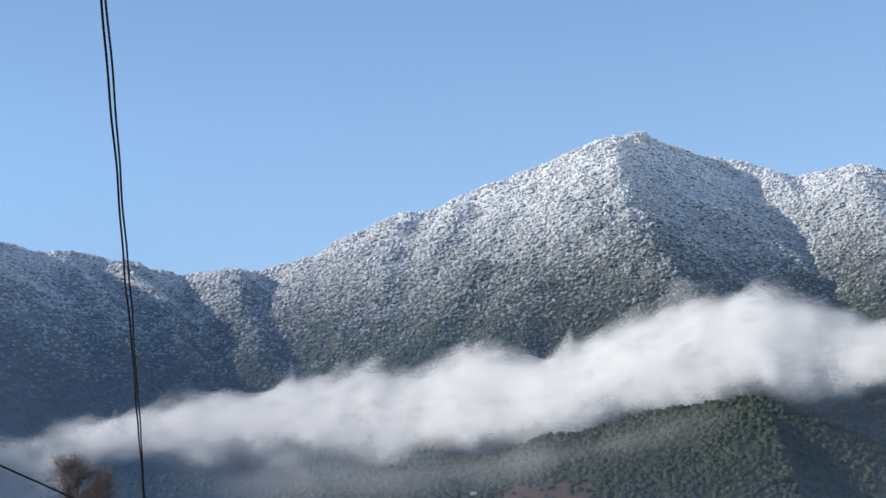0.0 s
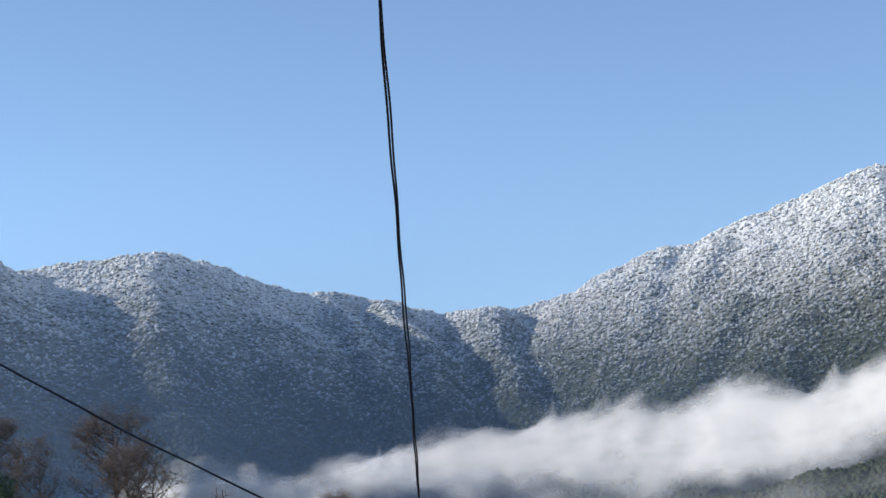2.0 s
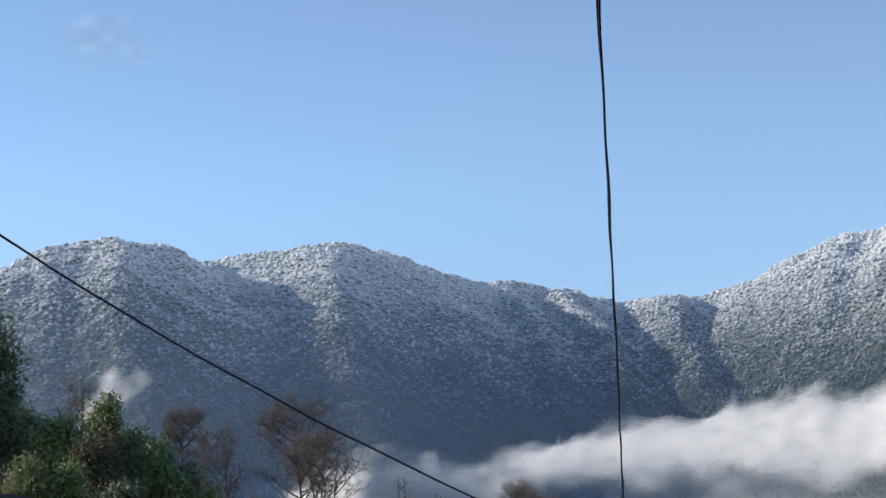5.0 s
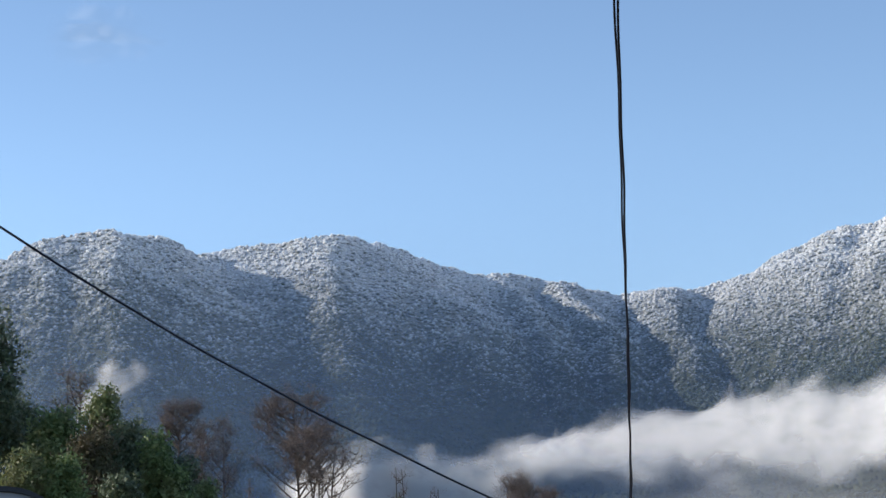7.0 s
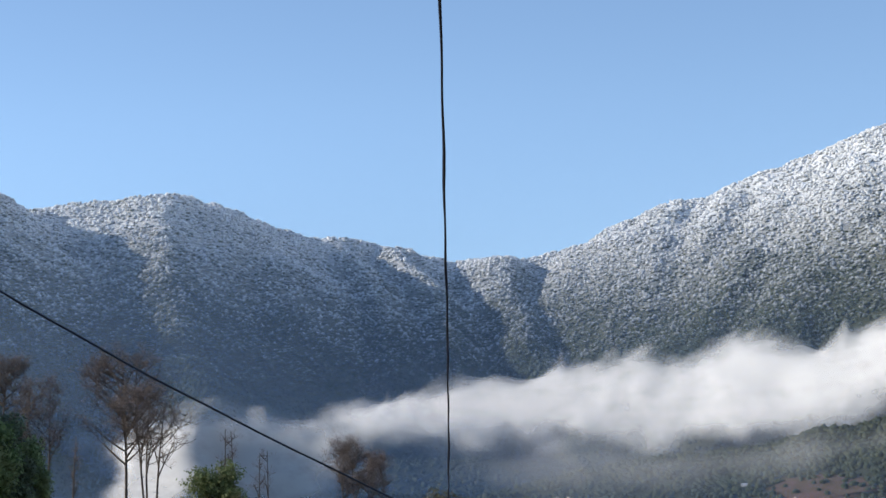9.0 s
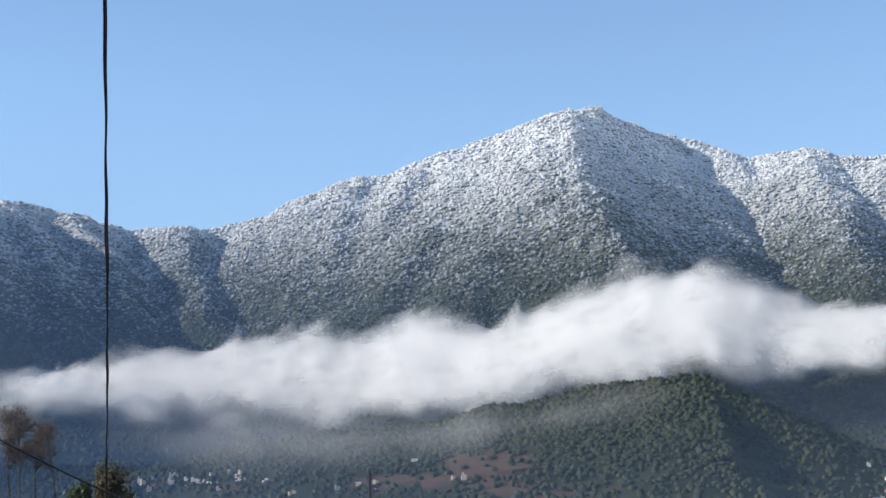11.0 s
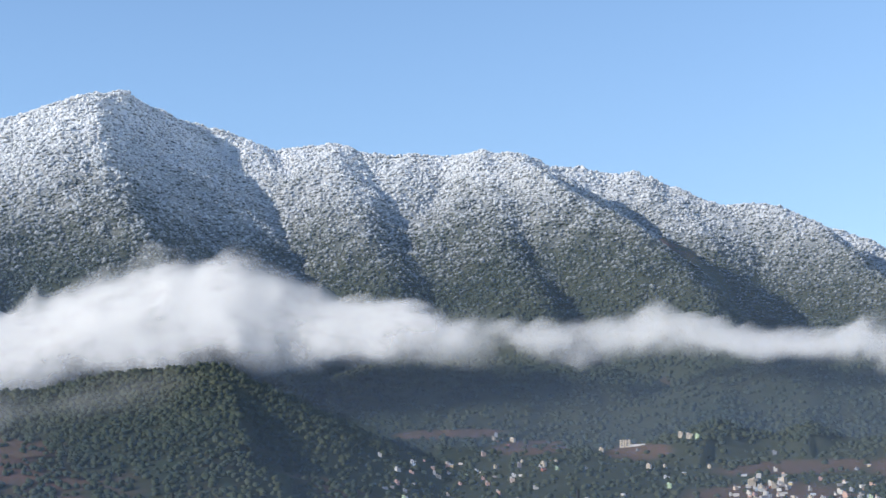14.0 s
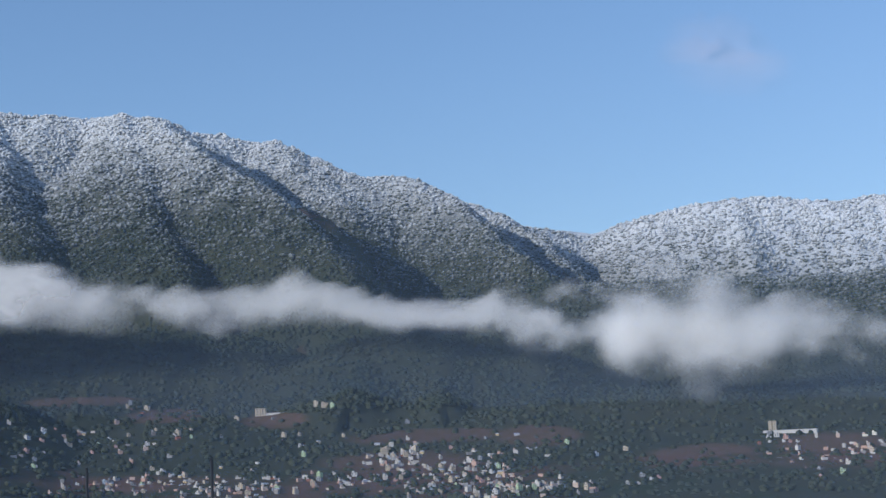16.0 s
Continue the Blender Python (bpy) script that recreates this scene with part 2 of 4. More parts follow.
spur(4440, [(20.8, 10.25), (21.7, 9.5), (22.6, 8.6), (23.6, 7.4), (24.6, 6.0)], 0.81, 0.69, 0.60)
spur(4330, [(23.3, 9.25), (23.9, 8.3), (25.0, 7.0), (26.2, 5.8), (27.2, 4.4)], 0.75, 0.78, 0.64)
spur(4290, [(25.0, 9.1), (26.4, 8.4), (27.4, 7.5), (28.6, 6.5), (29.9, 5.6), (31.4, 4.6)], 0.78, 0.93, 0.51, 16)
spur(4470, [(28, 7.9), (28.9, 7.2), (29.8, 6.35), (31.2, 5.1), (33, 3.8)], 0.84, 0.93, 0.55, 14)
spur(4560, [(32.6, 7.5), (32.9, 6.6), (33.4, 5.6), (34.2, 4.4)], 0.78, 0.72, 0.64)
spur(4560, [(35.3, 7.82), (35.4, 6.9), (35.8, 5.9), (36.6, 4.6)], 0.78, 0.90, 0.52)
spur(4560, [(37.5, 7.7), (38.4, 6.6), (39.4, 5.4), (40.5, 4.0)], 0.78, 0.84, 0.64)
# wooded foothills below the cloud; the eastern side of the first one lies in the shade
crest([(-9, 2.5, 2440), (-5.7, 3.2, 2440), (-2.7, 3.45, 2460), (-0.2, 3.7, 2480), (2.2, 4.15, 2500), (4.7, 4.5, 2520), (7.2, 4.75, 2540), (7.9, 4.72, 2540)], 0.55)
crest([(7.85, 4.72, 2540), (8.2, 3.7, 2440), (8.1, 2.5, 2340), (8.4, 1.6, 2270)], 0.8, 0.36, 20)
crest([(4.4, 4.4, 2520), (4.0, 3.0, 2410), (3.6, 2.0, 2320)], 0.36)
crest([(1.0, 3.9, 2490), (0.6, 2.7, 2400), (-0.2, 1.5, 2280)], 0.38)
crest([(-3.5, 3.3, 2450), (-4.2, 2.4, 2360), (-4.6, 1.7, 2290)], 0.38)
crest([(10, 4.0, 2950), (13, 4.6, 2980), (16, 4.5, 2980), (20, 4.2, 2960)], 0.45)
crest([(12.4, 4.5, 2970), (12.0, 3.4, 2830), (11.8, 2.6, 2720)], 0.4)
crest([(15.5, 4.4, 2970), (15.2, 3.3, 2830), (15.4, 2.5, 2720)], 0.4, 0.5)
crest([(18.6, 4.2, 2960), (18.8, 3.2, 2830), (18.5, 2.3, 2700)], 0.4, 0.55)
crest([(21.5, 3.4, 2800), (23.4, 4.1, 2820), (25.8, 4.05, 2830), (28.2, 3.95, 2850), (30.2, 3.2, 2850), (32, 2.2, 2830)], 0.5)
crest([(23.3, 4.05, 2820), (23.4, 3.2, 2700), (22.9, 2.3, 2560)], 0.75, 0.5)
crest([(26.0, 4.0, 2830), (26.2, 3.0, 2700), (26.0, 2.1, 2560)], 0.75, 0.5)
crest([(28.6, 3.85, 2850), (29.4, 2.8, 2710), (29.8, 1.7, 2560)], 0.75, 0.5)
crest([(33.5, 3.0, 2950), (34.2, 2.0, 2800), (35, 1.0, 2650)], 0.45)
crest([(36, 2.6, 3000), (40, 2.9, 3000), (46, 3.0, 3000)], 0.45)
crest([(-40, 4.4, 2650), (-26, 4.4, 2700), (-18, 4.0, 2750), (-12, 3.6, 2750), (-6, 3.4, 2750)], 0.4)


def land(x, y):
    """Height of the land at x, y."""
    r = np.hypot(x, y)
    az = np.degrees(np.arctan2(x, y))
    wx = x + 13 * fbm(x / 170, y / 170, 3, 3)
    wy = y + 13 * fbm(x / 170, y / 170, 3, 9)
    # valley floor: falls away from the knoll, then climbs gently to the foothills
    floor = -6 * smooth(4, 18, r) - 54 * smooth(18, 700, r)
    floor = floor + 180 * smooth(1700, 3000, r) + 250 * smooth(2900, 3900, r)
    floor = floor + np.where(r < 900, 0, 6) * fbm(x / 260, y / 260, 3, 5)
    # the wooded bank
    floor = floor + 12.5 * smooth(-11.5, -19, az) * smooth(-130, -70, az) * smooth(55, 115, r) * smooth(460, 180, r)
    best = np.full_like(r, -1e4)
    keep = r > 1900
    px, py = wx[keep], wy[keep]
    top = np.full_like(px, -1e4)
    for points, east, west, bluff in RIDGES:
        corners = np.array(points)[:, :2]
        (x0, y0), (x1, y1) = corners.min(0) - 520, corners.max(0) + 520
        inside = (px > x0) & (px < x1) & (py > y0) & (py < y1)
        if not inside.any():
            continue
        sx, sy, under = px[inside], py[inside], top[inside]
        line = np.full_like(sx, -1e4)
        for (ax, ay, az0), (bx, by, bz) in zip(points, points[1:]):
            dx, dy = bx - ax, by - ay
            q = np.clip(((sx - ax) * dx + (sy - ay) * dy) / (dx * dx + dy * dy), 0, 1)
            d = np.hypot(sx - ax - q * dx, sy - ay - q * dy)
            slope = np.where((sx - ax) * dy > (sy - ay) * dx, west, east)
            line = np.maximum(line, az0 + q * (bz - az0) - slope * (np.sqrt(d * d + bluff * bluff) - bluff * 0.9))
        # soft meeting of two flanks
        h = np.clip(0.5 + 0.5 * (line - under) / 22, 0, 1)
        under = under * (1 - h) + line * h + 22 * h * (1 - h)
        under = np.where(under < -5000, line, under)
        top[inside] = under
    best[keep] = top
    z = np.maximum(floor, best)
    hill = smooth(60, 260, z)
    # small gullies that run down the slope
    across = np.radians(az) * 4000
    z = z + hill * (6 * fbm(x / 75, y / 75, 3, 21) + 6 * fbm(across / 60 + 0.6 * fbm(x / 210, y / 210, 2, 8), r / 330, 3, 33))
    return z


# farmed terraces without trees: heading, height angle, half widths of both
FIELDS = ((20.8, 1.65, 1.1, 0.25), (25.5, 1.0, 2.4, 0.22), (29.0, 0.9, 1.4, 0.32), (24.5, 0.2, 2.2, 0.35), (15.5, -0.1, 3.2, 0.22), (1.2, 2.3, 1.7, 0.45),
          (-1.5, 1.85, 2.0, 0.22), (15.0, 2.4, 1.7, 0.16), (17.5, 1.9, 1.3, 0.22), (34.0, 0.2, 1.6, 0.22), (37.8, 0.3, 1.6, 0.35), (19.5, -0.5, 3.0, 0.3))


def bareness(x, y, z):
    """How far the land lies open, from 0 to 1."""
    az = np.degrees(np.arctan2(x, y))
    el = np.degrees(np.arctan2(z - EYE, np.hypot(x, y)))
    total = np.zeros_like(z)
    for a, e, sa, se in FIELDS:
        total = np.maximum(total, np.exp(-((az - a) / sa) ** 2 - ((el - e) / se) ** 2))
    return np.where(np.hypot(x, y) > 1200, total, 0.3)


def mark_fields(mesh, x, y, z):
    mesh.attributes.new("bare", "FLOAT", "POINT").data.foreach_set("value", bareness(x, y, z).astype(np.float32).ravel())
    return mesh


def grid_mesh(name, x, y, z, material):
    rows, cols = x.shape
    mesh = bpy.data.meshes.new(name)
    mesh.vertices.add(rows * cols)
    mesh.vertices.foreach_set("co", np.stack([x, y, z], -1).astype(np.float32).ravel())
    i = np.arange(rows * cols).reshape(rows, cols)
    quads = np.stack([i[:-1, :-1], i[:-1, 1:], i[1:, 1:], i[1:, :-1]], -1).reshape(-1, 4).astype(np.int32)
    fill_quads(mesh, quads)
    mesh.materials.append(material)
    return mesh


def fill_quads(mesh, faces):
    count, side = faces.shape
    mesh.loops.add(count * side)
    mesh.loops.foreach_set("vertex_index", faces.ravel())
    mesh.polygons.add(count)
    mesh.polygons.foreach_set("loop_start", np.arange(0, count * side, side, dtype=np.int32))
    mesh.polygons.foreach_set("use_smooth", np.ones(count, dtype=bool))
    mesh.update(calc_edges=True)
    mesh.validate()


# valley ground, one sheet all round
rr = np.concatenate([[0.0], np.geomspace(3, 2600, 90), [2750, 2900, 3200, 3600, 4200, 4900]])
aa = np.radians(np.linspace(-180, 180, 361))
R, A = np.meshgrid(rr, aa, indexing="ij")
GX, GY = R * np.sin(A), R * np.cos(A)
GZ = land(GX, GY)
front = (np.abs(np.degrees(A)) < 50) & (R > 2250)
GZ = np.where(front, GZ - 45 * smooth(2250, 2700, R), GZ)
tagged(new("ground", mark_fields(grid_mesh("ground", GX, GY, GZ, M_GROUND), GX, GY, GZ)), "brown and green valley floor rising gently to wooded foothills", "ground", kind="structure")

# the mountain range
rr = np.concatenate([np.linspace(2200, 2900, 90), np.linspace(2905, 4480, 220), np.linspace(4490, 4900, 26)])
aa = np.radians(np.linspace(-43, 48, 880))
R, A = np.meshgrid(rr, aa, indexing="ij")
GX, GY = R * np.sin(A), R * np.cos(A)
GZ = land(GX, GY)
mountain = tagged(new("mountain_range", mark_fields(grid_mesh("mountain_range", GX, GY, GZ, M_SLOPE), GX, GY, GZ)),
                  "steep forested mountain range with frost and snow on its upper slopes", "mountain", kind="structure")


# ---------------------------------------------------------------- forest
def blob_mesh(name, place, size, height, material, seed):
    """Many small uneven tree crowns in one mesh: two rings and a top each."""
    rng = np.random.default_rng(seed)
    n, sides = len(place), 4
    turn = rng.random(n)[:, None] * 6.28 + np.arange(sides)[None] * 2 * np.pi / sides
    rings = []
    for out, up in ((0.85, -0.15), (1.0, 0.42), ):
        wob = 1 + 0.35 * (rng.random((n, sides)) - 0.5)
        lift = height[:, None] * (up + 0.22 * (rng.random((n, sides)) - 0.5))
        rings.append(np.stack([place[:, 0:1] + size[:, None] * out * wob * np.cos(turn),
                               place[:, 1:2] + size[:, None] * out * wob * np.sin(turn),
                               place[:, 2:3] + lift], -1))
    tip = place + np.stack([size * 0.4 * (rng.random(n) - 0.5), size * 0.4 * (rng.random(n) - 0.5), height], -1)
    co = np.concatenate([rings[0], rings[1], tip[:, None]], 1)
    k = co.shape[1]
    base = (np.arange(n) * k)[:, None, None]
    tris = []
    for i in range(sides):
        j = (i + 1) % sides
        tris += [(i, j, sides + j), (i, sides + j, sides + i), (sides + i, sides + j, 2 * sides)]
    faces = (base + np.array(tris)[None]).reshape(-1, 3).astype(np.int32)
    mesh = bpy.data.meshes.new(name)
    mesh.vertices.add(n * k)
    mesh.vertices.foreach_set("co", co.astype(np.float32).ravel())
    fill_quads(mesh, faces)
    mesh.materials.append(material)
    return mesh


rng = np.random.default_rng(4)
N_CROWN = 215000
az = np.radians(-33 + 75 * rng.random(N_CROWN))
r = np.sqrt(1950 ** 2 + (4650 ** 2 - 1950 ** 2) * rng.random(N_CROWN))
x, y = r * np.sin(az), r * np.cos(az)
z = land(x, y)
rise = land(x * (1 - 14 / r), y * (1 - 14 / r)) - z       # how far the ground falls towards the valley
chance = np.where(np.degrees(az) > 29.5, 0.78, 1.0) * np.where((rise > 6) & (r > 4450), 0.15, 1.0) * np.where(z > 85, 1.0, np.where(np.degrees(az) < 12, 0.6, 0.25)) * np.where((r > 2650) & (z < 190), 0.4, 1.0)
ok = rng.random(N_CROWN) < chance * (1 - 0.9 * smooth(0.25, 0.6, bareness(x, y, z) + 0.25 * fbm(x / 60, y / 60, 2, 51)))
x, y, z = x[ok], y[ok], z[ok]
size = 3.1 + 2.6 * rng.random(len(x)) ** 1.6
place = np.stack([x, y, z + 0.3], -1)
tagged(new("mountain_forest", blob_mesh("mountain_forest", place, size, size * (0.8 + 0.6 * rng.random(len(x))), M_FOREST, 8)),
       "dense evergreen forest on the mountain, white with frost towards the top", "forest", kind="stuff")


# ---------------------------------------------------------------- cloud
def cloud(name, label, points, depth, layers, material, puff=34.0, seed=0, swell=1.0, segments=220, taper=0.08, wave=170.0, ragged=1.0):
    """A bank of cloud built of nested, open, puffed shells. Rows of points: heading, top and bottom height angles, distance."""
    holder = tagged(new(name), label, "cloud")
    pts = np.array(points, float)
    az = np.linspace(pts[0, 0], pts[-1, 0], segments)
    def along(col):
        raw = np.interp(az, pts[:, 0], pts[:, col])
        pad = 5
        return np.convolve(np.pad(raw, pad, mode="edge"), np.ones(2 * pad + 1) / (2 * pad + 1), "valid")
    top, bot, dist = along(1), along(2), along(3)
    mid, half = (top + bot) / 2, (top - bot) / 2
    phi = np.radians(np.linspace(-92, 92, 30))
    ends = np.minimum(smooth(0, taper, np.linspace(0, 1, segments)), smooth(1, 1 - taper, np.linspace(0, 1, segments)))
    where = pts[len(pts) // 2]
    holder.location = at(where[0], (where[1] + where[2]) / 2, where[3])
    for k in range(layers):
        s = 1.22 - 0.82 * k / max(1, layers - 1)
        run = np.radians(az) * dist
        crown = (0.55 - 1.3 * np.abs(fbm(run / wave * 2.6 + 0.15 * k, run * 0 + seed, 3, seed + 2))) * 0.30
        trail = fbm(run / wave * 1.8 + 0.25 * k, run * 0 + seed + 7, 4, seed + 3) * 0.22
        edge = ragged * np.where(np.sin(phi)[:, None] > 0, crown[None], trail[None]) * np.abs(np.sin(phi))[:, None] ** 3
        E = mid[None] + half[None] * (s + edge) * swell * np.sin(phi)[:, None]
        # the bank leans back against the slope behind it
        Rr = dist[None] - depth * s * np.cos(phi)[:, None] + 1.1 * np.radians(half)[None] * dist[None] * s * np.sin(phi)[:, None]
        Az = np.broadcast_to(az[None], E.shape)
        x, y = Rr * np.sin(np.radians(Az)), Rr * np.cos(np.radians(Az))
        z = EYE + Rr * np.tan(np.radians(E))
        arc = np.radians(Az) * dist[None]
        lump = fbm(arc / wave + 0.3 * k, z / wave * 1.5 + 40, 3, seed) * puff
        billow = (0.5 - np.abs(fbm(arc / wave * 1.7 + 9, z / wave * 2.2, 2, seed + 5))) * puff
        push = lump * 0.7 + billow * 0.8
        Rr = Rr - push * np.cos(phi)[:, None]
        z = z + push * 0.55 * np.sin(phi)[:, None]
        x, y = Rr * np.sin(np.radians(Az)), Rr * np.cos(np.radians(Az))
        mesh = grid_mesh("shell", x, y, z, material)
        side = np.where(phi < 0, 1 - np.abs(np.sin(phi)) ** 1.7, 1 - np.abs(np.sin(phi)) ** 4)
        side = np.where(np.degrees(np.abs(phi)) > 88, 0, side)
        fade = side[:, None] * ends[None] * np.where(phi[:, None] < 0, 0.92, 1.0)
        layer = mesh.attributes.new("fade", "FLOAT", "POINT")
        layer.data.foreach_set("value", fade.astype(np.float32).ravel())
        ob = new("shell", mesh)
        ob.parent = holder
        ob.matrix_parent_inverse = Matrix.Translation(-holder.location)
    return holder


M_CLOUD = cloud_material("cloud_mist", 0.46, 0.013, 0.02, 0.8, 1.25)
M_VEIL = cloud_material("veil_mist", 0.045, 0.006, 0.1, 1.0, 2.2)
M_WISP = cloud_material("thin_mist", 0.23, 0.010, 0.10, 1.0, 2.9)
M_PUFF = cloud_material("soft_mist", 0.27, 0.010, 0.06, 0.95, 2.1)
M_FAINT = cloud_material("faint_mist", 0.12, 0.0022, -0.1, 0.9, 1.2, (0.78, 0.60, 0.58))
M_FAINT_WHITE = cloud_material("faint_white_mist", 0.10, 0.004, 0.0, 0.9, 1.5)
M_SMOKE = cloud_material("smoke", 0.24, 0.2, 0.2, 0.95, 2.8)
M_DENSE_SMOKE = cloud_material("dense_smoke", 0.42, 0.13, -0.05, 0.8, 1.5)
cloud("cloud_bank", "thick white morning cloud bank lying along the mountainside",
      [(-16.2, 5.0, 4.4, 2800), (-13.8, 5.4, 4.4, 2800), (-12.4, 5.65, 4.3, 2800), (-11.3, 5.6, 4.2, 2800), (-10.3, 6.15, 4.2, 2800), (-8.5, 6.15, 4.1, 2800), (-7.2, 6.35, 3.9, 2800),
       (-6.2, 6.7, 3.8, 2800), (-5.3, 6.5, 3.75, 2800), (-3.9, 6.8, 3.5, 2790), (-2.7, 6.4, 3.55, 2780), (-0.9, 6.85, 3.65, 2760), (1.2, 6.75, 3.85, 2760), (2.6, 7.0, 4.1, 2760),
       (4.4, 7.65, 4.35, 2760), (6.2, 8.3, 4.3, 2760), (7.1, 8.1, 4.5, 2760), (8.2, 8.3, 4.5, 2760), (9.7, 7.65, 4.35, 2770), (11.4, 6.85, 4.6, 2780), (13.8, 6.6, 4.75, 2790),
       (15.5, 6.0, 4.7, 2800), (17.5, 5.6, 4.6, 2800)], 55, 8, M_CLOUD, 12, 3, segments=240, taper=0.15, ragged=1.25, wave=190.0)
cloud("cloud_wisp", "thin grey cloud wisps trailing below the ridge",
      [(8.5, 6.8, 4.5, 2730), (10.5, 6.6, 4.4, 2740), (12.3, 6.55, 4.35, 2750), (14.8, 6.25, 4.5, 2760), (16.9, 5.9, 4.2, 2760), (17.8, 5.75, 4.6, 2760), (19.0, 6.1, 4.3, 2760), (20.4, 5.85, 4.2, 2760),
       (21.5, 6.35, 4.5, 2760), (22.6, 6.1, 4.6, 2750), (23.6, 5.5, 4.4, 2740), (24.8, 5.3, 4.1, 2740), (26.4, 5.3, 4.1, 2740), (28.1, 5.5, 3.9, 2720), (29.9, 5.4, 3.1, 2700), (32, 5.5, 2.6, 2700), (34.5, 5.4, 2.2, 2700)],
      40, 6, M_WISP, 9, 11, segments=180, taper=0.12, ragged=2.2, wave=130.0)
cloud("cloud_puff", "soft rounded white cloud puff above the foothills",
      [(28.6, 5.0, 4.0, 2690), (30.2, 5.2, 3.3, 2670), (31.4, 5.5, 2.5, 2640), (32.4, 5.75, 2.0, 2620), (33.4, 5.8, 1.6, 2620), (34.6, 5.75, 1.7, 2620), (35.8, 5.2, 2.1, 2640), (37.0, 4.8, 2.5, 2650), (39.5, 4.4, 2.6, 2650), (42, 4.2, 2.8, 2680)],
      70, 7, M_PUFF, 10, 19, segments=130, taper=0.36, ragged=1.6, wave=180.0)
cloud("cloud_wisp", "thin ragged mist drifting in front of the shaded slope",
      [(-24, 4.7, 3.9, 2600), (-20, 5.0, 3.8, 2600), (-17, 5.1, 3.6, 2600), (-14.8, 5.3, 3.7, 2600), (-12, 5.5, 3.8, 2600), (-9, 5.0, 3.3, 2600), (-5, 4.2, 3.0, 2600)],
      40, 4, M_WISP, 7, 27, segments=140, taper=0.35, ragged=2.4)
cloud("cloud_veil", "faint grey mist hanging over the wooded foothill",
      [(-12, 4.3, 2.6, 2170), (-9, 4.3, 2.1, 2170), (-5, 4.2, 1.8, 2170), (-2, 4.1, 1.9, 2170), (2, 4.3, 2.4, 2170), (6, 4.9, 3.2, 2170), (9, 5.2, 3.6, 2170)],
      30, 5, M_VEIL, 8, 61, segments=140, taper=0.3, ragged=2.2)
cloud("smoke_plume", "pale smoke drifting up behind the trees",
      [(-27.3, 6.6, 5.6, 210), (-26.4, 7.7, 6.0, 210), (-25.6, 8.4, 6.3, 212), (-24.8, 8.6, 6.9, 214), (-23.6, 8.5, 7.4, 216)], 4, 5, M_SMOKE, 1.2, 31, segments=80, taper=0.4, wave=10.0, ragged=2.2)
cloud("smoke_plume", "dense white smoke rising behind the bare trees",
      [(-21.4, 4.3, 2.0, 260), (-20.2, 5.0, 1.8, 260), (-19.0, 5.45, 1.8, 260), (-18.2, 5.75, 1.8, 260), (-17.3, 5.75, 1.8, 262), (-16.6, 5.35, 1.8, 264), (-15.6, 5.1, 2.0, 266), (-14.4, 4.9, 2.2, 268), (-12.6, 4.4, 2.4, 268)], 3, 7, M_DENSE_SMOKE, 1.0, 37, segments=110, taper=0.26, wave=20.0, ragged=0.5)
cloud("high_cloud", "faint pinkish wisp of high cloud", [(32.4, 12.9, 11.8, 4500), (34.2, 13.6, 11.3, 4500), (35.8, 13.4, 11.1, 4500), (38.0, 12.3, 10.9, 4500)], 60, 2, M_FAINT, 40, 41, segments=60, taper=0.45)
cloud("high_cloud", "faint white wisp of high cloud", [(-28.5, 18.6, 17.6, 4500), (-26.5, 19.4, 17.4, 4500), (-24.5, 19.0, 17.5, 4500), (-23, 18.4, 17.8, 4500)], 60, 2, M_FAINT_WHITE, 40, 43, segments=60, taper=0.45)


# ---------------------------------------------------------------- painted haze over the valley
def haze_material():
    n = Nodes("blue_haze_sheet")
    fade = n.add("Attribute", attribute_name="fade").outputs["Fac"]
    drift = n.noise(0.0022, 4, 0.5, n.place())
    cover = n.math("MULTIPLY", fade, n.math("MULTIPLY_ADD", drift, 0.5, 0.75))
    # the blue of distant air is put into the sheet's own colour
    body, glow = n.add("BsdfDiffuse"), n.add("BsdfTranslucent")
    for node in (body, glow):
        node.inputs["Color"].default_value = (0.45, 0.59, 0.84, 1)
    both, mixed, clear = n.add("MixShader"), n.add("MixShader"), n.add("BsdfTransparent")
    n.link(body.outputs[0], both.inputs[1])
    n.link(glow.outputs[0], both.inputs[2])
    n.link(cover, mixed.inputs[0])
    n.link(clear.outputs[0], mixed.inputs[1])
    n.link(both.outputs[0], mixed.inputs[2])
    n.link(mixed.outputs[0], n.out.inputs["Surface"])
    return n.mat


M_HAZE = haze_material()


# curved see-through sheet whose tint stands in for haze on what lies behind
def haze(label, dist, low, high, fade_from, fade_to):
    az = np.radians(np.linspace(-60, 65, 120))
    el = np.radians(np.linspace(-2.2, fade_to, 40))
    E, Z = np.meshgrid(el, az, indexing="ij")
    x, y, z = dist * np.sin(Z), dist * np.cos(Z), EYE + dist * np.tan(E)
    mesh = grid_mesh("haze_sheet", x, y, z, M_HAZE)
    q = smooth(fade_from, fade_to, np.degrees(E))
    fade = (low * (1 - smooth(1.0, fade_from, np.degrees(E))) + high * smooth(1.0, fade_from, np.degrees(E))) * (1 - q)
    # the painted haze is made thickest over the shaded side of the valley
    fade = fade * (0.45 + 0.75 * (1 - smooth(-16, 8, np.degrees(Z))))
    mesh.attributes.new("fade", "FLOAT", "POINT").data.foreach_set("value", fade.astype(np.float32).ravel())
    tagged(new("haze_sheet", mesh), label, "haze", kind="stuff")


haze("thin see-through blue sheet painted as morning haze over the valley", 1850, 0.29, 0.08, 6.0, 15.0)
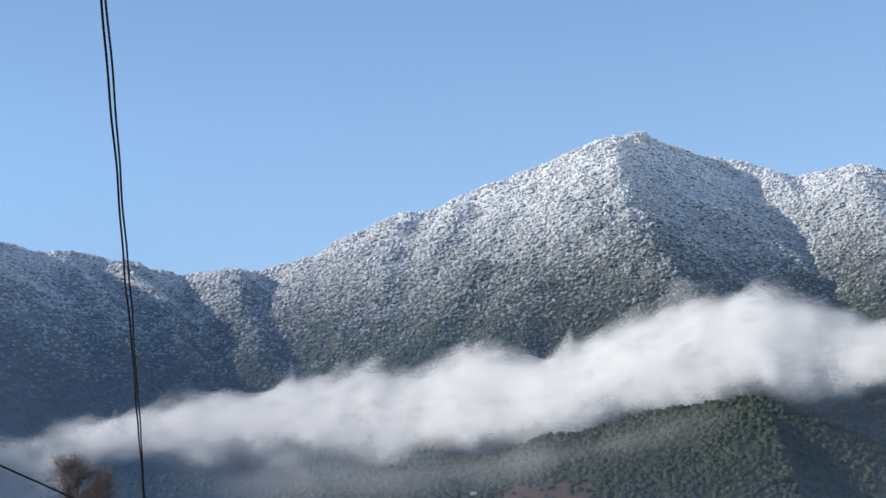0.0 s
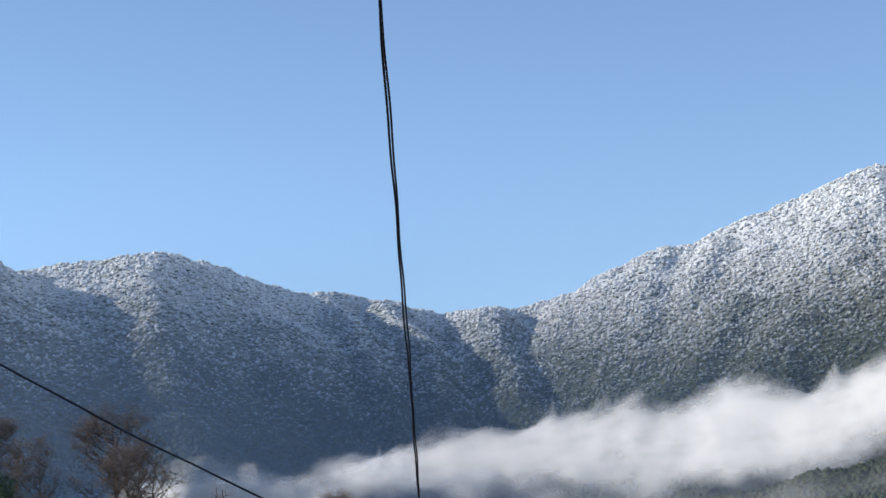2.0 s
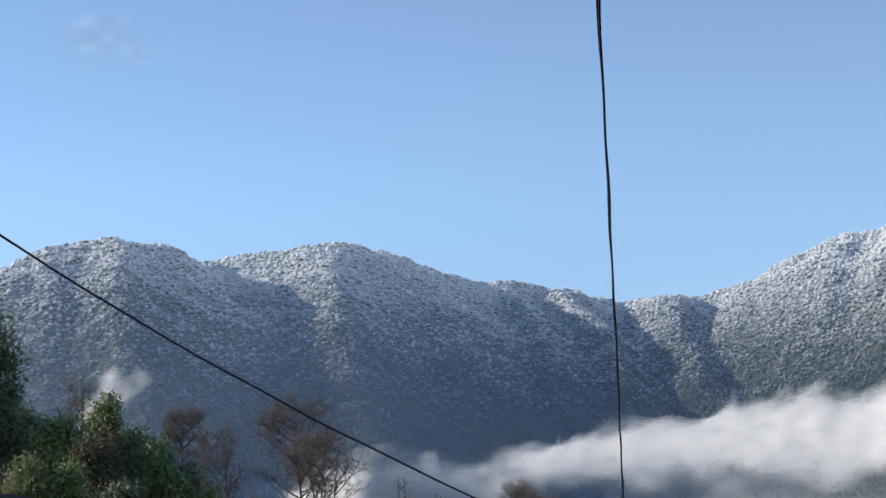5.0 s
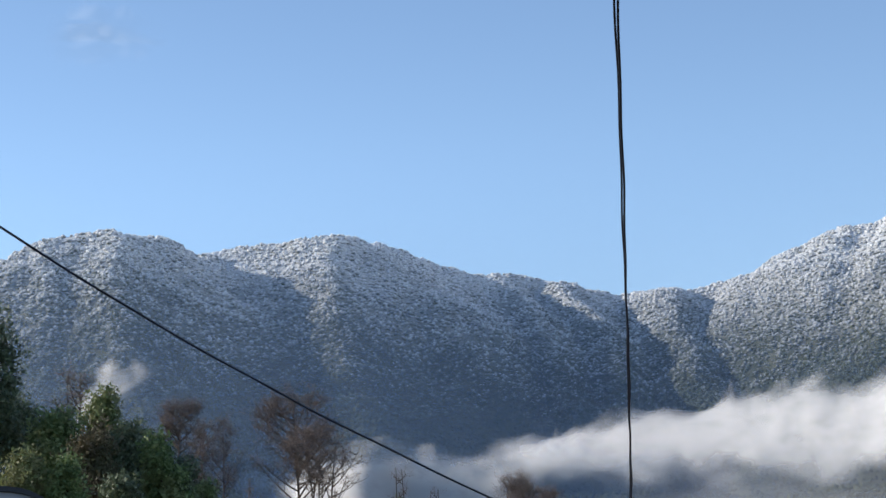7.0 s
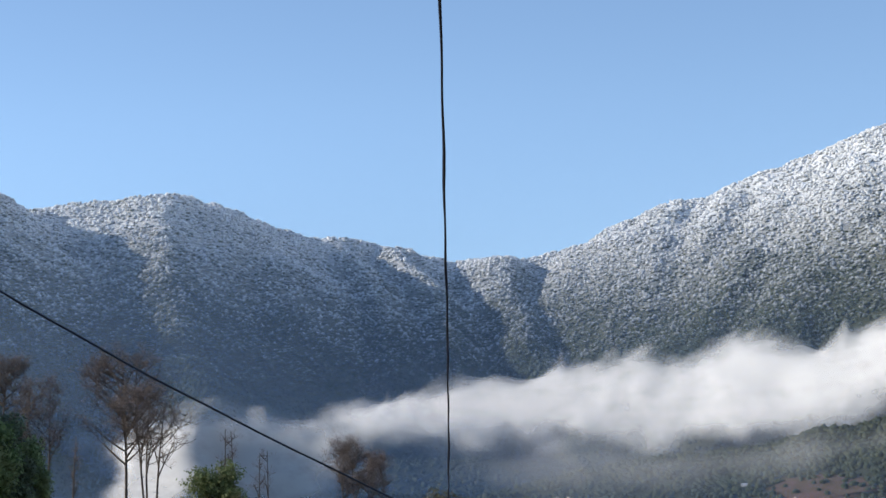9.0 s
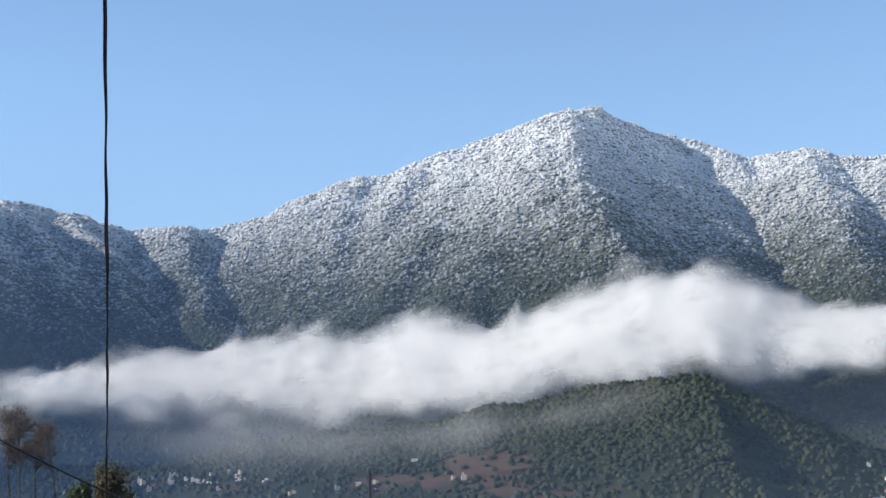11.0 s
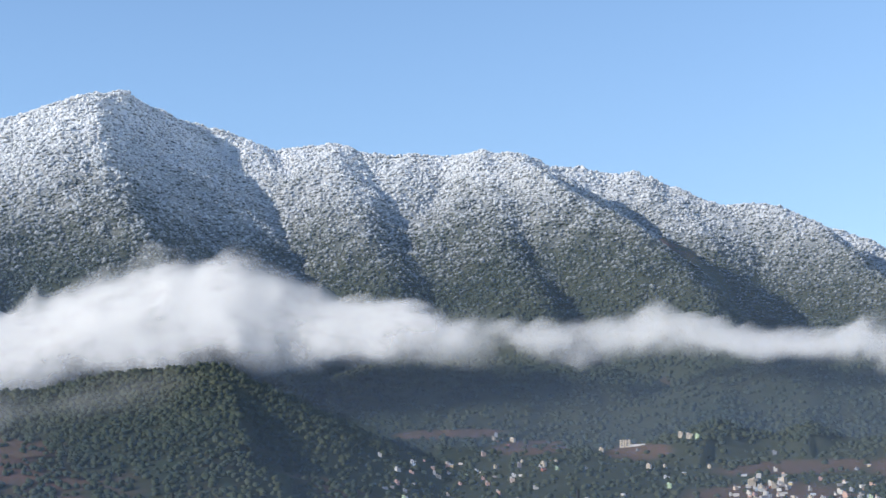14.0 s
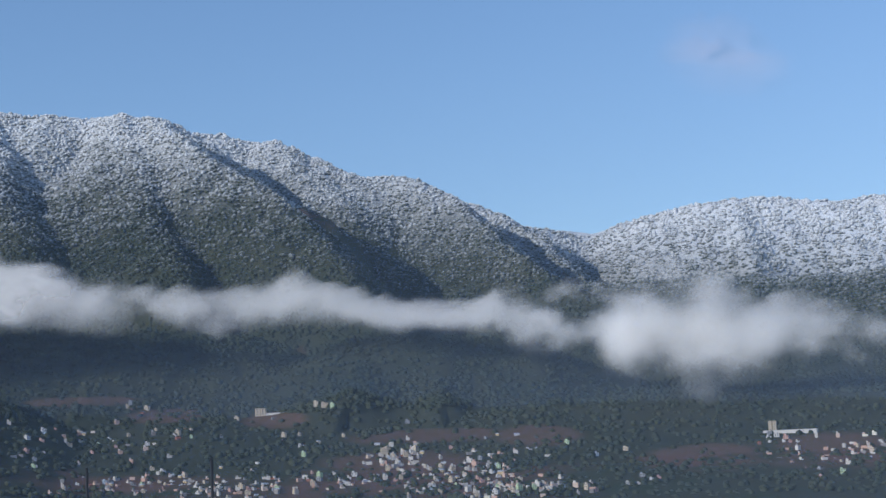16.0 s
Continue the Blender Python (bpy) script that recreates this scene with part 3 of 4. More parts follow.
haze("thin see-through blue sheet painted as morning haze before the range", 2590, 0.19, 0.19, 8.0, 15.0)


# ---------------------------------------------------------------- things close by
def rubber():
    n = Nodes("black_cable_sheath")
    return n.done(n.mix(n.noise(60, 3), (0.006, 0.008, 0.016), (0.016, 0.018, 0.03)), 0.55)


def bark(name, dark, light):
    n = Nodes(name)
    where = n.place()
    grain = n.noise(9, 5, 0.65, where)
    n.bump(grain, 0.6, 0.03)
    return n.done(n.mix(n.span(grain, 0.35, 0.7), dark, light), 0.9, 0.0, 0.15)


def leaf(name, dark, light, tint):
    n = Nodes(name)
    where = n.place()
    one = n.add("NewGeometry").outputs["Random Per Island"]
    colour = n.mix(one, dark, light)
    colour = n.mix(n.math("MULTIPLY", n.span(n.noise(0.5, 3, 0.6, where), 0.45, 0.65), 0.6), colour, tint)
    n.done(colour, 0.55, 0.0, 0.3)
    through_leaf, mixed = n.add("BsdfTranslucent"), n.add("MixShader")
    n.link(colour, through_leaf.inputs["Color"])
    mixed.inputs[0].default_value = 0.35
    n.link(n.bsdf.outputs[0], mixed.inputs[1])
    n.link(through_leaf.outputs[0], mixed.inputs[2])
    n.link(mixed.outputs[0], n.out.inputs["Surface"])
    return n.mat


def paint(name, colour, stain=(0.25, 0.22, 0.19), rough=0.85):
    n = Nodes(name)
    where = n.place()
    dirt = n.span(n.noise(0.35, 5, 0.65, where), 0.5, 0.8)
    return n.done(n.mix(n.math("MULTIPLY", dirt, 0.5), colour, stain), rough)


M_CABLE = rubber()
M_BARK = bark("grey_brown_bark", (0.05, 0.038, 0.03), (0.13, 0.10, 0.08))
M_TWIG = bark("russet_twigs", (0.10, 0.078, 0.068), (0.20, 0.15, 0.125))
M_TWIG_GREY = bark("grey_twigs", (0.14, 0.105, 0.09), (0.25, 0.19, 0.16))
M_LEAF_DARK = leaf("dark_evergreen_leaf", (0.05, 0.08, 0.05), (0.14, 0.175, 0.09), (0.115, 0.125, 0.07))
M_LEAF_GREEN = leaf("green_leaf", (0.081, 0.135, 0.047), (0.203, 0.257, 0.095), (0.243, 0.243, 0.108))
M_LEAF_LIGHT = leaf("yellow_green_leaf", (0.09, 0.13, 0.045), (0.22, 0.24, 0.10), (0.2, 0.18, 0.09))
M_LEAF_BROWN = leaf("brown_leaf", (0.085, 0.07, 0.04), (0.17, 0.135, 0.08), (0.09, 0.10, 0.045))
M_STEEL = paint("dark_painted_steel", (0.03, 0.032, 0.036), (0.07, 0.05, 0.04), 0.5)


def raw_mesh(name, co, faces, material, flat=True):
    mesh = bpy.data.meshes.new(name)
    mesh.from_pydata([tuple(c) for c in co], [], [tuple(f) for f in faces])
    mesh.materials.append(material)
    if not flat:
        mesh.polygons.foreach_set("use_smooth", np.ones(len(mesh.polygons), dtype=bool))
    mesh.update()
    return mesh


def part_of(name, mesh, parent, label=""):
    ob = new(name, mesh)
    ob.parent = parent
    return tagged(ob, label)


class Tubes:
    """Collects tapered tubes into one mesh."""

    def __init__(self, sides=5):
        self.co, self.faces, self.sides = [], [], sides

    def add(self, points, radii):
        start = len(self.co)
        n = len(points)
        for i, (p, r) in enumerate(zip(points, radii)):
            way = Vector(points[min(i + 1, n - 1)]) - Vector(points[max(i - 1, 0)])
            way = way.normalized() if way.length > 1e-9 else Vector((0, 0, 1))
            a = way.cross(Vector((1, 0, 0) if abs(way.x) < 0.8 else (0, 1, 0))).normalized()
            b = way.cross(a)
            for k in range(self.sides):
                q = 2 * math.pi * k / self.sides
                self.co.append(Vector(p) + (a * math.cos(q) + b * math.sin(q)) * r)
        for i in range(n - 1):
            for k in range(self.sides):
                m = (k + 1) % self.sides
                u = start + i * self.sides
                self.faces.append((u + k, u + m, u + self.sides + m, u + self.sides + k))
        self.faces.append(tuple(start + k for k in reversed(range(self.sides))))
        self.faces.append(tuple(start + (n - 1) * self.sides + k for k in range(self.sides)))

    def mesh(self, name, material):
        return raw_mesh(name, self.co, self.faces, material, False)


def strand(name, points, radius, parent, label=""):
    tubes = Tubes(8)
    tubes.add(points, [radius] * len(points))
    return part_of(name, tubes.mesh(name, M_CABLE), parent, label)


# twin service cable coming down from overhead
def twin_cable():
    holder = tagged(new("service_cable"), "black twin-strand service cable slung down from overhead", "cable")
    rnd = random.Random(5)
    for shift, narrow, back in ((0.0, 0.0, 0.0), (0.11, 0.06, 0.30)):
        upper, lower = Vector(at(-11.85 + shift, 18.26, 3.16 + back)), Vector(at(-11.24 + narrow, 2.99, 6.2 + back))
        way = lower - upper
        side = way.cross(Vector((0, 0, 1))).normalized()
        phase = [rnd.random() * 6 for _ in range(3)]
        pts = []
        for i in range(420):
            q = -0.9 + 3.4 * i / 419
            wob = 0.0011 * math.sin(q * 19 + phase[0]) + 0.0008 * math.sin(q * 47 + phase[1]) + 0.003 * math.sin(q * 4 + phase[2])
            p = upper + way * q + side * wob
            p.z += 0.05 * (q - 0.5) ** 2 - 0.0125
            pts.append(p)
        strand("strand", pts, 0.0024, holder)
    return holder


twin_cable()


def single_cable():
    holder = tagged(new("overhead_cable"), "single black overhead cable sagging down past the trees", "cable")
    rows = [(-44, 22.5, 17), (-36, 17.2, 18), (-29.14, 12.47, 19), (-24.16, 9.32, 20.5), (-19.5, 6.58, 22), (-14.69, 3.97, 24), (-11.27, 2.19, 26), (-9.0, 1.0, 28)]
    pts = []
    az = [r[0] for r in rows]
    for i in range(160):
        a = az[0] + (az[-1] - az[0]) * i / 159
        el = np.interp(a, az, [r[1] for r in rows])
        rr = np.interp(a, az, [r[2] for r in rows])
        p = Vector(at(a, el, rr)) - Vector((0.118, 0, 0))
        p.z += 0.012 * math.sin(a * 1.7) + 0.006 * math.sin(a * 4.1)
        pts.append(p)
    # even out the corners of the line
    for _ in range(30):
        pts = [pts[0]] + [(pts[i - 1] + pts[i] * 2 + pts[i + 1]) / 4 for i in range(1, len(pts) - 1)] + [pts[-1]]
    strand("cable", pts, 0.0135, holder)


single_cable()


def ground_at(x, y):
    return float(land(np.array([float(x)]), np.array([float(y)]))[0])


def spot(az, r):
    x, y = r * math.sin(radians(az)), r * math.cos(radians(az))
    return Vector((x, y, ground_at(x, y)))


# bare trees
def bent(rnd, start, end, sag, steps):
    """A line from start to end that leaves outwards and then turns up."""
    knee = start.lerp(end, 0.5) + Vector((0, 0, -sag * (end - start).length)) + Vector([rnd.gauss(0, 0.04) for _ in range(3)]) * (end - start).length
    out = []
    for i in range(steps + 1):
        q = i / steps
        out.append(start * (1 - q) ** 2 + knee * 2 * q * (1 - q) + end * q * q)
    return out


def bare_tree(label, az, r, el_top, el_low, width, twig_material, seed, stems=1, limbs=13, fuzz=9, group=""):
    """A leafless tree: stems, rising limbs, branches and a haze of fine twigs inside an egg-shaped crown."""
    rnd = random.Random(seed)
    foot = spot(az, r)
    top = EYE + r * math.tan(radians(el_top)) - foot.z + 0.2
    low = max(0.8, EYE + r * math.tan(radians(el_low)) - foot.z + 0.2)
    tree = tagged(new("bare_tree"), label, "tree", group)
    tree.location = foot - Vector((0, 0, 0.2))
    mid, tall, wide = (top + low) / 2, (top - low) / 2, width / 2

    def inside(p, limit=1.0):
        d = Vector((p.x / wide, p.y / wide, (p.z - mid) / tall))
        return p if d.length <= limit else Vector((p.x, p.y, p.z - mid)) * (limit / d.length) + Vector((0, 0, mid))

    twigs = Tubes(3)
    for k in range(stems):
        lean = (k - (stems - 1) / 2) / max(1, stems)
        tip = Vector((lean * wide * 1.2, rnd.uniform(-0.2, 0.2) * wide, top - tall * rnd.uniform(0.12, 0.3 + 0.2 * abs(lean))))
        line = bent(rnd, Vector((lean * 0.5, 0, 0)), tip, 0.0, 12)
        thick = 0.15 if stems == 1 else 0.11
        trunk = Tubes(7)
        trunk.add(line, [thick * (1 - 0.78 * i / 12) for i in range(13)])
        stem = part_of("trunk", trunk.mesh("trunk", M_BARK), tree)
        for j in range(limbs // stems):
            q = (j + rnd.random() * 0.7) / (limbs // stems)
            z = low - 0.15 * tall + q * (tip.z - low) * 0.98
            i = min(int(z / tip.z * 12), 11)
            start = line[i].lerp(line[i + 1], min(1.0, max(0.0, z / tip.z * 12 - i)))
            a = rnd.random() * 6.283
            reach = wide * rnd.uniform(0.8, 1.15)
            end = inside(start + Vector((math.cos(a) * reach, math.sin(a) * reach, reach * rnd.uniform(0.4, 1.25))))
            limb_line = bent(rnd, start, end, 0.1, 7)
            limb = Tubes(5)
            fat = thick * (0.5 - 0.25 * q)
            limb.add(limb_line, [max(0.014, fat * (1 - 0.75 * n / 7)) for n in range(8)])
            for _ in range(5 + fuzz // 3):
                u = rnd.uniform(0.25, 1.0)
                n = min(int(u * 7), 6)
                base = limb_line[n].lerp(limb_line[n + 1], u * 7 - n)
                way = Vector((rnd.gauss(0, 1), rnd.gauss(0, 1), rnd.gauss(0.7, 0.5))).normalized()
                branch_end = inside(base + way * wide * rnd.uniform(0.35, 0.7), 1.06)
                branch = bent(rnd, base, branch_end, 0.08, 4)
                limb.add(branch, [0.024, 0.02, 0.016, 0.013, 0.01])
                for _ in range(fuzz):
                    v = rnd.uniform(0.2, 1.0)
                    m = min(int(v * 4), 3)
                    p = branch[m].lerp(branch[m + 1], v * 4 - m)
                    d = Vector((rnd.gauss(0, 1), rnd.gauss(0, 1), rnd.gauss(0.6, 0.6))).normalized()
                    e = p + d * rnd.uniform(0.35, 0.9)
                    twigs.add([p, e], [0.008, 0.005])
                    for _ in range(2):
                        f = p.lerp(e, rnd.uniform(0.3, 1.0))
                        g = Vector((rnd.gauss(0, 1), rnd.gauss(0, 1), rnd.gauss(0.5, 0.7))).normalized() * rnd.uniform(0.15, 0.4)
                        twigs.add([f, f + g], [0.007, 0.004])
            part_of("limb", limb.mesh("limb", M_BARK), stem)
    tagged(part_of("twig_crown", twigs.mesh("twig_crown", twig_material), tree, "fine russet twig crown" if twig_material is M_TWIG else "fine grey twig crown"), kind="stuff")
    return tree


bare_tree("tall bare tree with a russet twiggy crown on the bank", -20.2, 128, 7.6, 4.2, 6.4, M_TWIG, 11, 1, 32, 7)
bare_tree("spreading bare tree with several stems beside a taller one", -19.3, 124, 6.4, 3.6, 5.8, M_TWIG_GREY, 12, 3, 27, 6)
bare_tree("slender bare tree with a russet crown behind the bushes", -23.6, 122, 7.15, 5.6, 3.2, M_TWIG, 13, 1, 18, 6)
bare_tree("grey bare tree with fine twigs behind the bushes", -22.65, 126, 6.75, 4.1, 3.6, M_TWIG, 14, 2, 20, 6)
bare_tree("small leafless sapling below the cable", -17.0, 130, 4.9, 3.2, 1.4, M_TWIG_GREY, 15, 2, 6, 2)
bare_tree("small leafless sapling on the bank", -15.9, 132, 4.2, 2.8, 1.8, M_TWIG_GREY, 16, 2, 6, 2)
bare_tree("bare tree with a rounded russet crown", -13.4, 118, 4.5, 2.6, 2.9, M_TWIG, 17, 2, 14)
bare_tree("small grey bare tree beside a russet one", -12.55, 120, 4.05, 2.4, 2.2, M_TWIG_GREY, 20, 2, 10)
bare_tree("thin leafless tree among evergreen bushes", -26.9, 112, 8.3, 6.4, 2.6, M_TWIG_GREY, 18, 2, 10, 4)
bare_tree("thin leafless sapling at the edge of the bank", -21.6, 135, 4.9, 3.2, 1.0, M_TWIG_GREY, 19, 1, 5, 2)


# leafy trees and bushes
def leafy(name, label, category, az, r, el_top, el_low, width, material, seed, leaves=5200, size=0.17, lobes=9, droop=0.0, narrow=1.0):
    rnd = np.random.default_rng(seed)
    foot = spot(az, r)
    tree = tagged(new(name), label, category)
    tree.location = foot - Vector((0, 0, 0.15))
    top = EYE + r * math.tan(radians(el_top)) - foot.z
    low = max(0.3, EYE + r * math.tan(radians(el_low)) - foot.z)
    tall = top - low
    wood = Tubes(6)
    wood.add([(0, 0, 0), (0.1, 0.05, low), (0.05, 0, low + tall * 0.55)], [0.14, 0.11, 0.04])
    centres = []
    lobes = int(lobes * 1.8)
    for i in range(lobes):
        q = (i + 0.2 + 0.6 * rnd.random()) / lobes
        zc = low + tall * (0.08 + 0.84 * q)
        reach = width / 2 * (0.95 - 0.75 * narrow * q ** 1.4) * (0.35 + 0.65 * rnd.random())
        a = rnd.random() * 6.283
        c = np.array([reach * math.cos(a), reach * math.sin(a), zc])
        centres.append((c, width * (0.13 + 0.15 * rnd.random()), tall * (0.09 + 0.10 * rnd.random())))
        wood.add([(0.05, 0, max(0.2, zc - tall * 0.25)), tuple(c * 0.6 + np.array([0, 0, zc * 0.36])), tuple(c)], [0.05, 0.035, 0.012])
    part_of("trunk", wood.mesh("trunk", M_BARK), tree)
    for c, rad, high in centres:
        n = int(1.5 * leaves) // lobes
        d = rnd.normal(size=(n, 3))
        d /= np.linalg.norm(d, axis=1)[:, None]
        shell = (0.25 + 1.15 * rnd.random(n) ** 0.8) * (1 + 0.28 * np.sin(d[:, 0] * 7 + c[0] * 3) * np.cos(d[:, 2] * 6))
        mid = c + d * shell[:, None] * np.array([rad, rad, high])
        a = rnd.normal(size=(n, 3))
        a /= np.linalg.norm(a, axis=1)[:, None]
        a[:, 2] -= droop
        b = np.cross(a, d + 0.4 * rnd.normal(size=(n, 3)))
        b /= np.linalg.norm(b, axis=1)[:, None] + 1e-9
        s = 0.72 * size * (0.6 + 0.9 * rnd.random(n))[:, None]
        co = np.stack([mid - a * s, mid + b * s * 0.45, mid + a * s, mid - b * s * 0.45], 1).reshape(-1, 3)
        mesh = bpy.data.meshes.new("crown_lobe")
        mesh.vertices.add(len(co))
        mesh.vertices.foreach_set("co", co.astype(np.float32).ravel())
        fill_quads(mesh, np.arange(len(co), dtype=np.int32).reshape(-1, 4))
        mesh.materials.append(material)
        tagged(part_of("crown_lobe", mesh, tree), kind="stuff")
    return tree


leafy("evergreen_tree", "tall dark evergreen tree at the edge of the bank", "tree", -29.75, 92, 10.0, 5.4, 4.8, M_LEAF_DARK, 21, 9000, 0.16, 12)
leafy("evergreen_tree", "dark green leafy tree behind the bushes", "tree", -28.6, 96, 7.3, 4.2, 3.6, M_LEAF_DARK, 22, 7000, 0.15, 10)
leafy("leafy_tree", "small tree with sunlit yellow-green leaves", "tree", -26.0, 94, 7.55, 4.6, 3.4, M_LEAF_LIGHT, 23, 5200, 0.15, 10)
leafy("leafy_tree", "green leafy tree on the bank", "tree", -27.4, 90, 7.0, 4.2, 3.6, M_LEAF_GREEN, 24, 6400, 0.15, 10)
leafy("leafy_tree", "dense dark green tree on the bank", "tree", -25.3, 92, 6.55, 3.6, 3.4, M_LEAF_DARK, 25, 6400, 0.15, 10)
leafy("bush", "brown withered bush among evergreens", "bush", -26.4, 86, 6.5, 3.6, 3.2, M_LEAF_BROWN, 26, 5200, 0.12, 9)
leafy("bush", "dense green bush on the bank", "bush", -24.3, 86, 6.15, 3.0, 2.8, M_LEAF_GREEN, 27, 6000, 0.14, 9)
leafy("bush", "dark green bush on the bank", "bush", -23.6, 88, 5.35, 2.4, 2.4, M_LEAF_DARK, 28, 5200, 0.14, 8)
leafy("bush", "bright yellow-green bush in the sun", "bush", -28.6, 74, 5.75, 3.0, 2.6, M_LEAF_LIGHT, 29, 6000, 0.12, 9)
leafy("bush", "bright green bush in the sun", "bush", -27.2, 74, 5.6, 3.0, 2.0, M_LEAF_GREEN, 30, 5200, 0.12, 8)
leafy("bush", "dark bush in the hollow of the bank", "bush", -25.6, 76, 5.0, 2.4, 2.6, M_LEAF_DARK, 31, 5200, 0.13, 8)
leafy("bush", "green bush beside bare trees", "bush", -22.95, 90, 4.75, 2.2, 1.7, M_LEAF_GREEN, 32, 3600, 0.13, 7)
leafy("evergreen_tree", "dark evergreen tree at the edge of the bank", "tree", -31.6, 90, 9.0, 4.4, 4.6, M_LEAF_DARK, 33, 6000, 0.17, 9)
leafy("bush", "rounded brown-green bush where the cables pass", "bush", -10.45, 96, 2.6, 0.4, 2.7, M_LEAF_BROWN, 34, 6500, 0.12, 9, 0.0, 0.5)
leafy("bush", "dark green bush beside a brown one", "bush", -11.4, 97, 2.15, 0.2, 1.9, M_LEAF_DARK, 35, 4200, 0.12, 8, 0.0, 0.5)


leafy("bush", "low yellow-green bush below the saplings", "bush", -17.4, 108, 3.75, 2.0, 3.6, M_LEAF_LIGHT, 36, 5200, 0.14, 9, 0.0, 0.5)


# shed with an arched roof half hidden by the bushes
def shed():
    ob = tagged(new("shed"), "low shed with a dark arched metal roof below the bushes", "shed")
    x, y, g = spot(-29.3, 62)
    ob.matrix_world = pose(x, y, g - 0.1, 0, 0, 28)
    peak = EYE + 62 * math.tan(radians(4.5)) - g + 0.1
    wide, deep, rise = 4.3, 5.0, 1.0
    def arch(lo, thick, y0, y1):
        co, faces, n = [], [], 20
        for i in range(n + 1):
            q = -1 + 2 * i / n
            z = peak - rise + rise * (1 - abs(q) ** 2.6) - lo
            for yy in (y0, y1):
                co += [(q * wide / 2, yy, z), (q * wide / 2, yy, z - thick)]
        for i in range(n):
            u, v = 4 * i, 4 * i + 4
            faces += [(u, v, v + 2, u + 2), (u + 1, u + 3, v + 3, v + 1), (u, u + 1, v + 1, v), (u + 2, v + 2, v + 3, u + 3)]
        faces += [(0, 2, 3, 1), (4 * n, 4 * n + 1, 4 * n + 3, 4 * n + 2)]
        return co, faces
    part_of("roof", raw_mesh("roof", *arch(0, 0.16, -deep / 2, deep / 2), M_STEEL), ob)
    co, faces = arch(0.17, peak - rise + 0.0, -deep / 2 + 0.15, deep / 2 - 0.15)
    part_of("wall", raw_mesh("wall", co, faces, paint("grey_sheet_metal", (0.35, 0.36, 0.38))), ob)
    for k in range(5):
        q = -0.62 + 0.31 * k
        box = [(q * wide / 2 + sx * 0.05, -deep / 2 + 0.1 + sy * 0.05, z) for z in (0.2, peak - rise * 0.5) for sx, sy in ((-1, -1), (1, -1), (1, 1), (-1, 1))]
        part_of("rib", raw_mesh("rib", box, [(3, 2, 1, 0), (4, 5, 6, 7), (0, 1, 5, 4), (1, 2, 6, 5), (2, 3, 7, 6), (3, 0, 4, 7)], M_STEEL), ob)


shed()


# slim poles
def slim_pole(az, el_top, r):
    foot = spot(az, r)
    tall = EYE + r * math.tan(radians(el_top)) - foot.z
    pole = tagged(new("utility_pole"), "slim dark metal pole standing in the valley", "pole", "poles below the terrace")
    pole.location = foot
    shaft, cap = Tubes(10), Tubes(10)
    shaft.add([(0, 0, -0.3), (0, 0, tall * 0.5), (0, 0, tall - 0.06)], [0.1, 0.092, 0.085])
    part_of("shaft", shaft.mesh("shaft", M_STEEL), pole)
    cap.add([(0, 0, tall - 0.06), (0, 0, tall)], [0.097, 0.097])
    part_of("cap", cap.mesh("cap", M_STEEL), pole)


for row in ((18.82, 0.55, 110), (15.05, 0.4, 112), (6.35, 0.88, 108), (-2.55, 2.2, 104), (-5.16, 1.58, 108)):
    slim_pole(*row)


# ---------------------------------------------------------------- town
WALLS = [paint("wall_" + n, c) for n, c in (("white", (0.58, 0.55, 0.51)), ("cream", (0.56, 0.46, 0.33)), ("yellow", (0.60, 0.45, 0.24)), ("pink", (0.52, 0.31, 0.25)),
                                          ("green", (0.48, 0.58, 0.34)), ("grey", (0.30, 0.30, 0.31)), ("brick", (0.33, 0.15, 0.10)), ("blue", (0.36, 0.42, 0.50)))]
M_ROOF = paint("concrete_roof", (0.40, 0.38, 0.36))
M_TIN = paint("tin_roof", (0.46, 0.48, 0.52), (0.3, 0.2, 0.15), 0.45)
M_RED = paint("red_roof", (0.36, 0.12, 0.08))
M_TANK = paint("black_water_tank", (0.02, 0.02, 0.022), (0.05, 0.05, 0.05), 0.4)


def pane():
    n = Nodes("window_glass")
    return n.done((0.03, 0.04, 0.05), 0.12, 0.0, 0.5)


M_PANE = pane()
CUBE = [(3, 2, 1, 0), (4, 5, 6, 7), (0, 1, 5, 4), (1, 2, 6, 5), (2, 3, 7, 6), (3, 0, 4, 7)]


def box(name, lo, hi, material):
    co = [(x, y, z) for z in (lo[2], hi[2]) for x, y in ((lo[0], lo[1]), (hi[0], lo[1]), (hi[0], hi[1]), (lo[0], hi[1]))]
    return raw_mesh(name, co, CUBE, material)


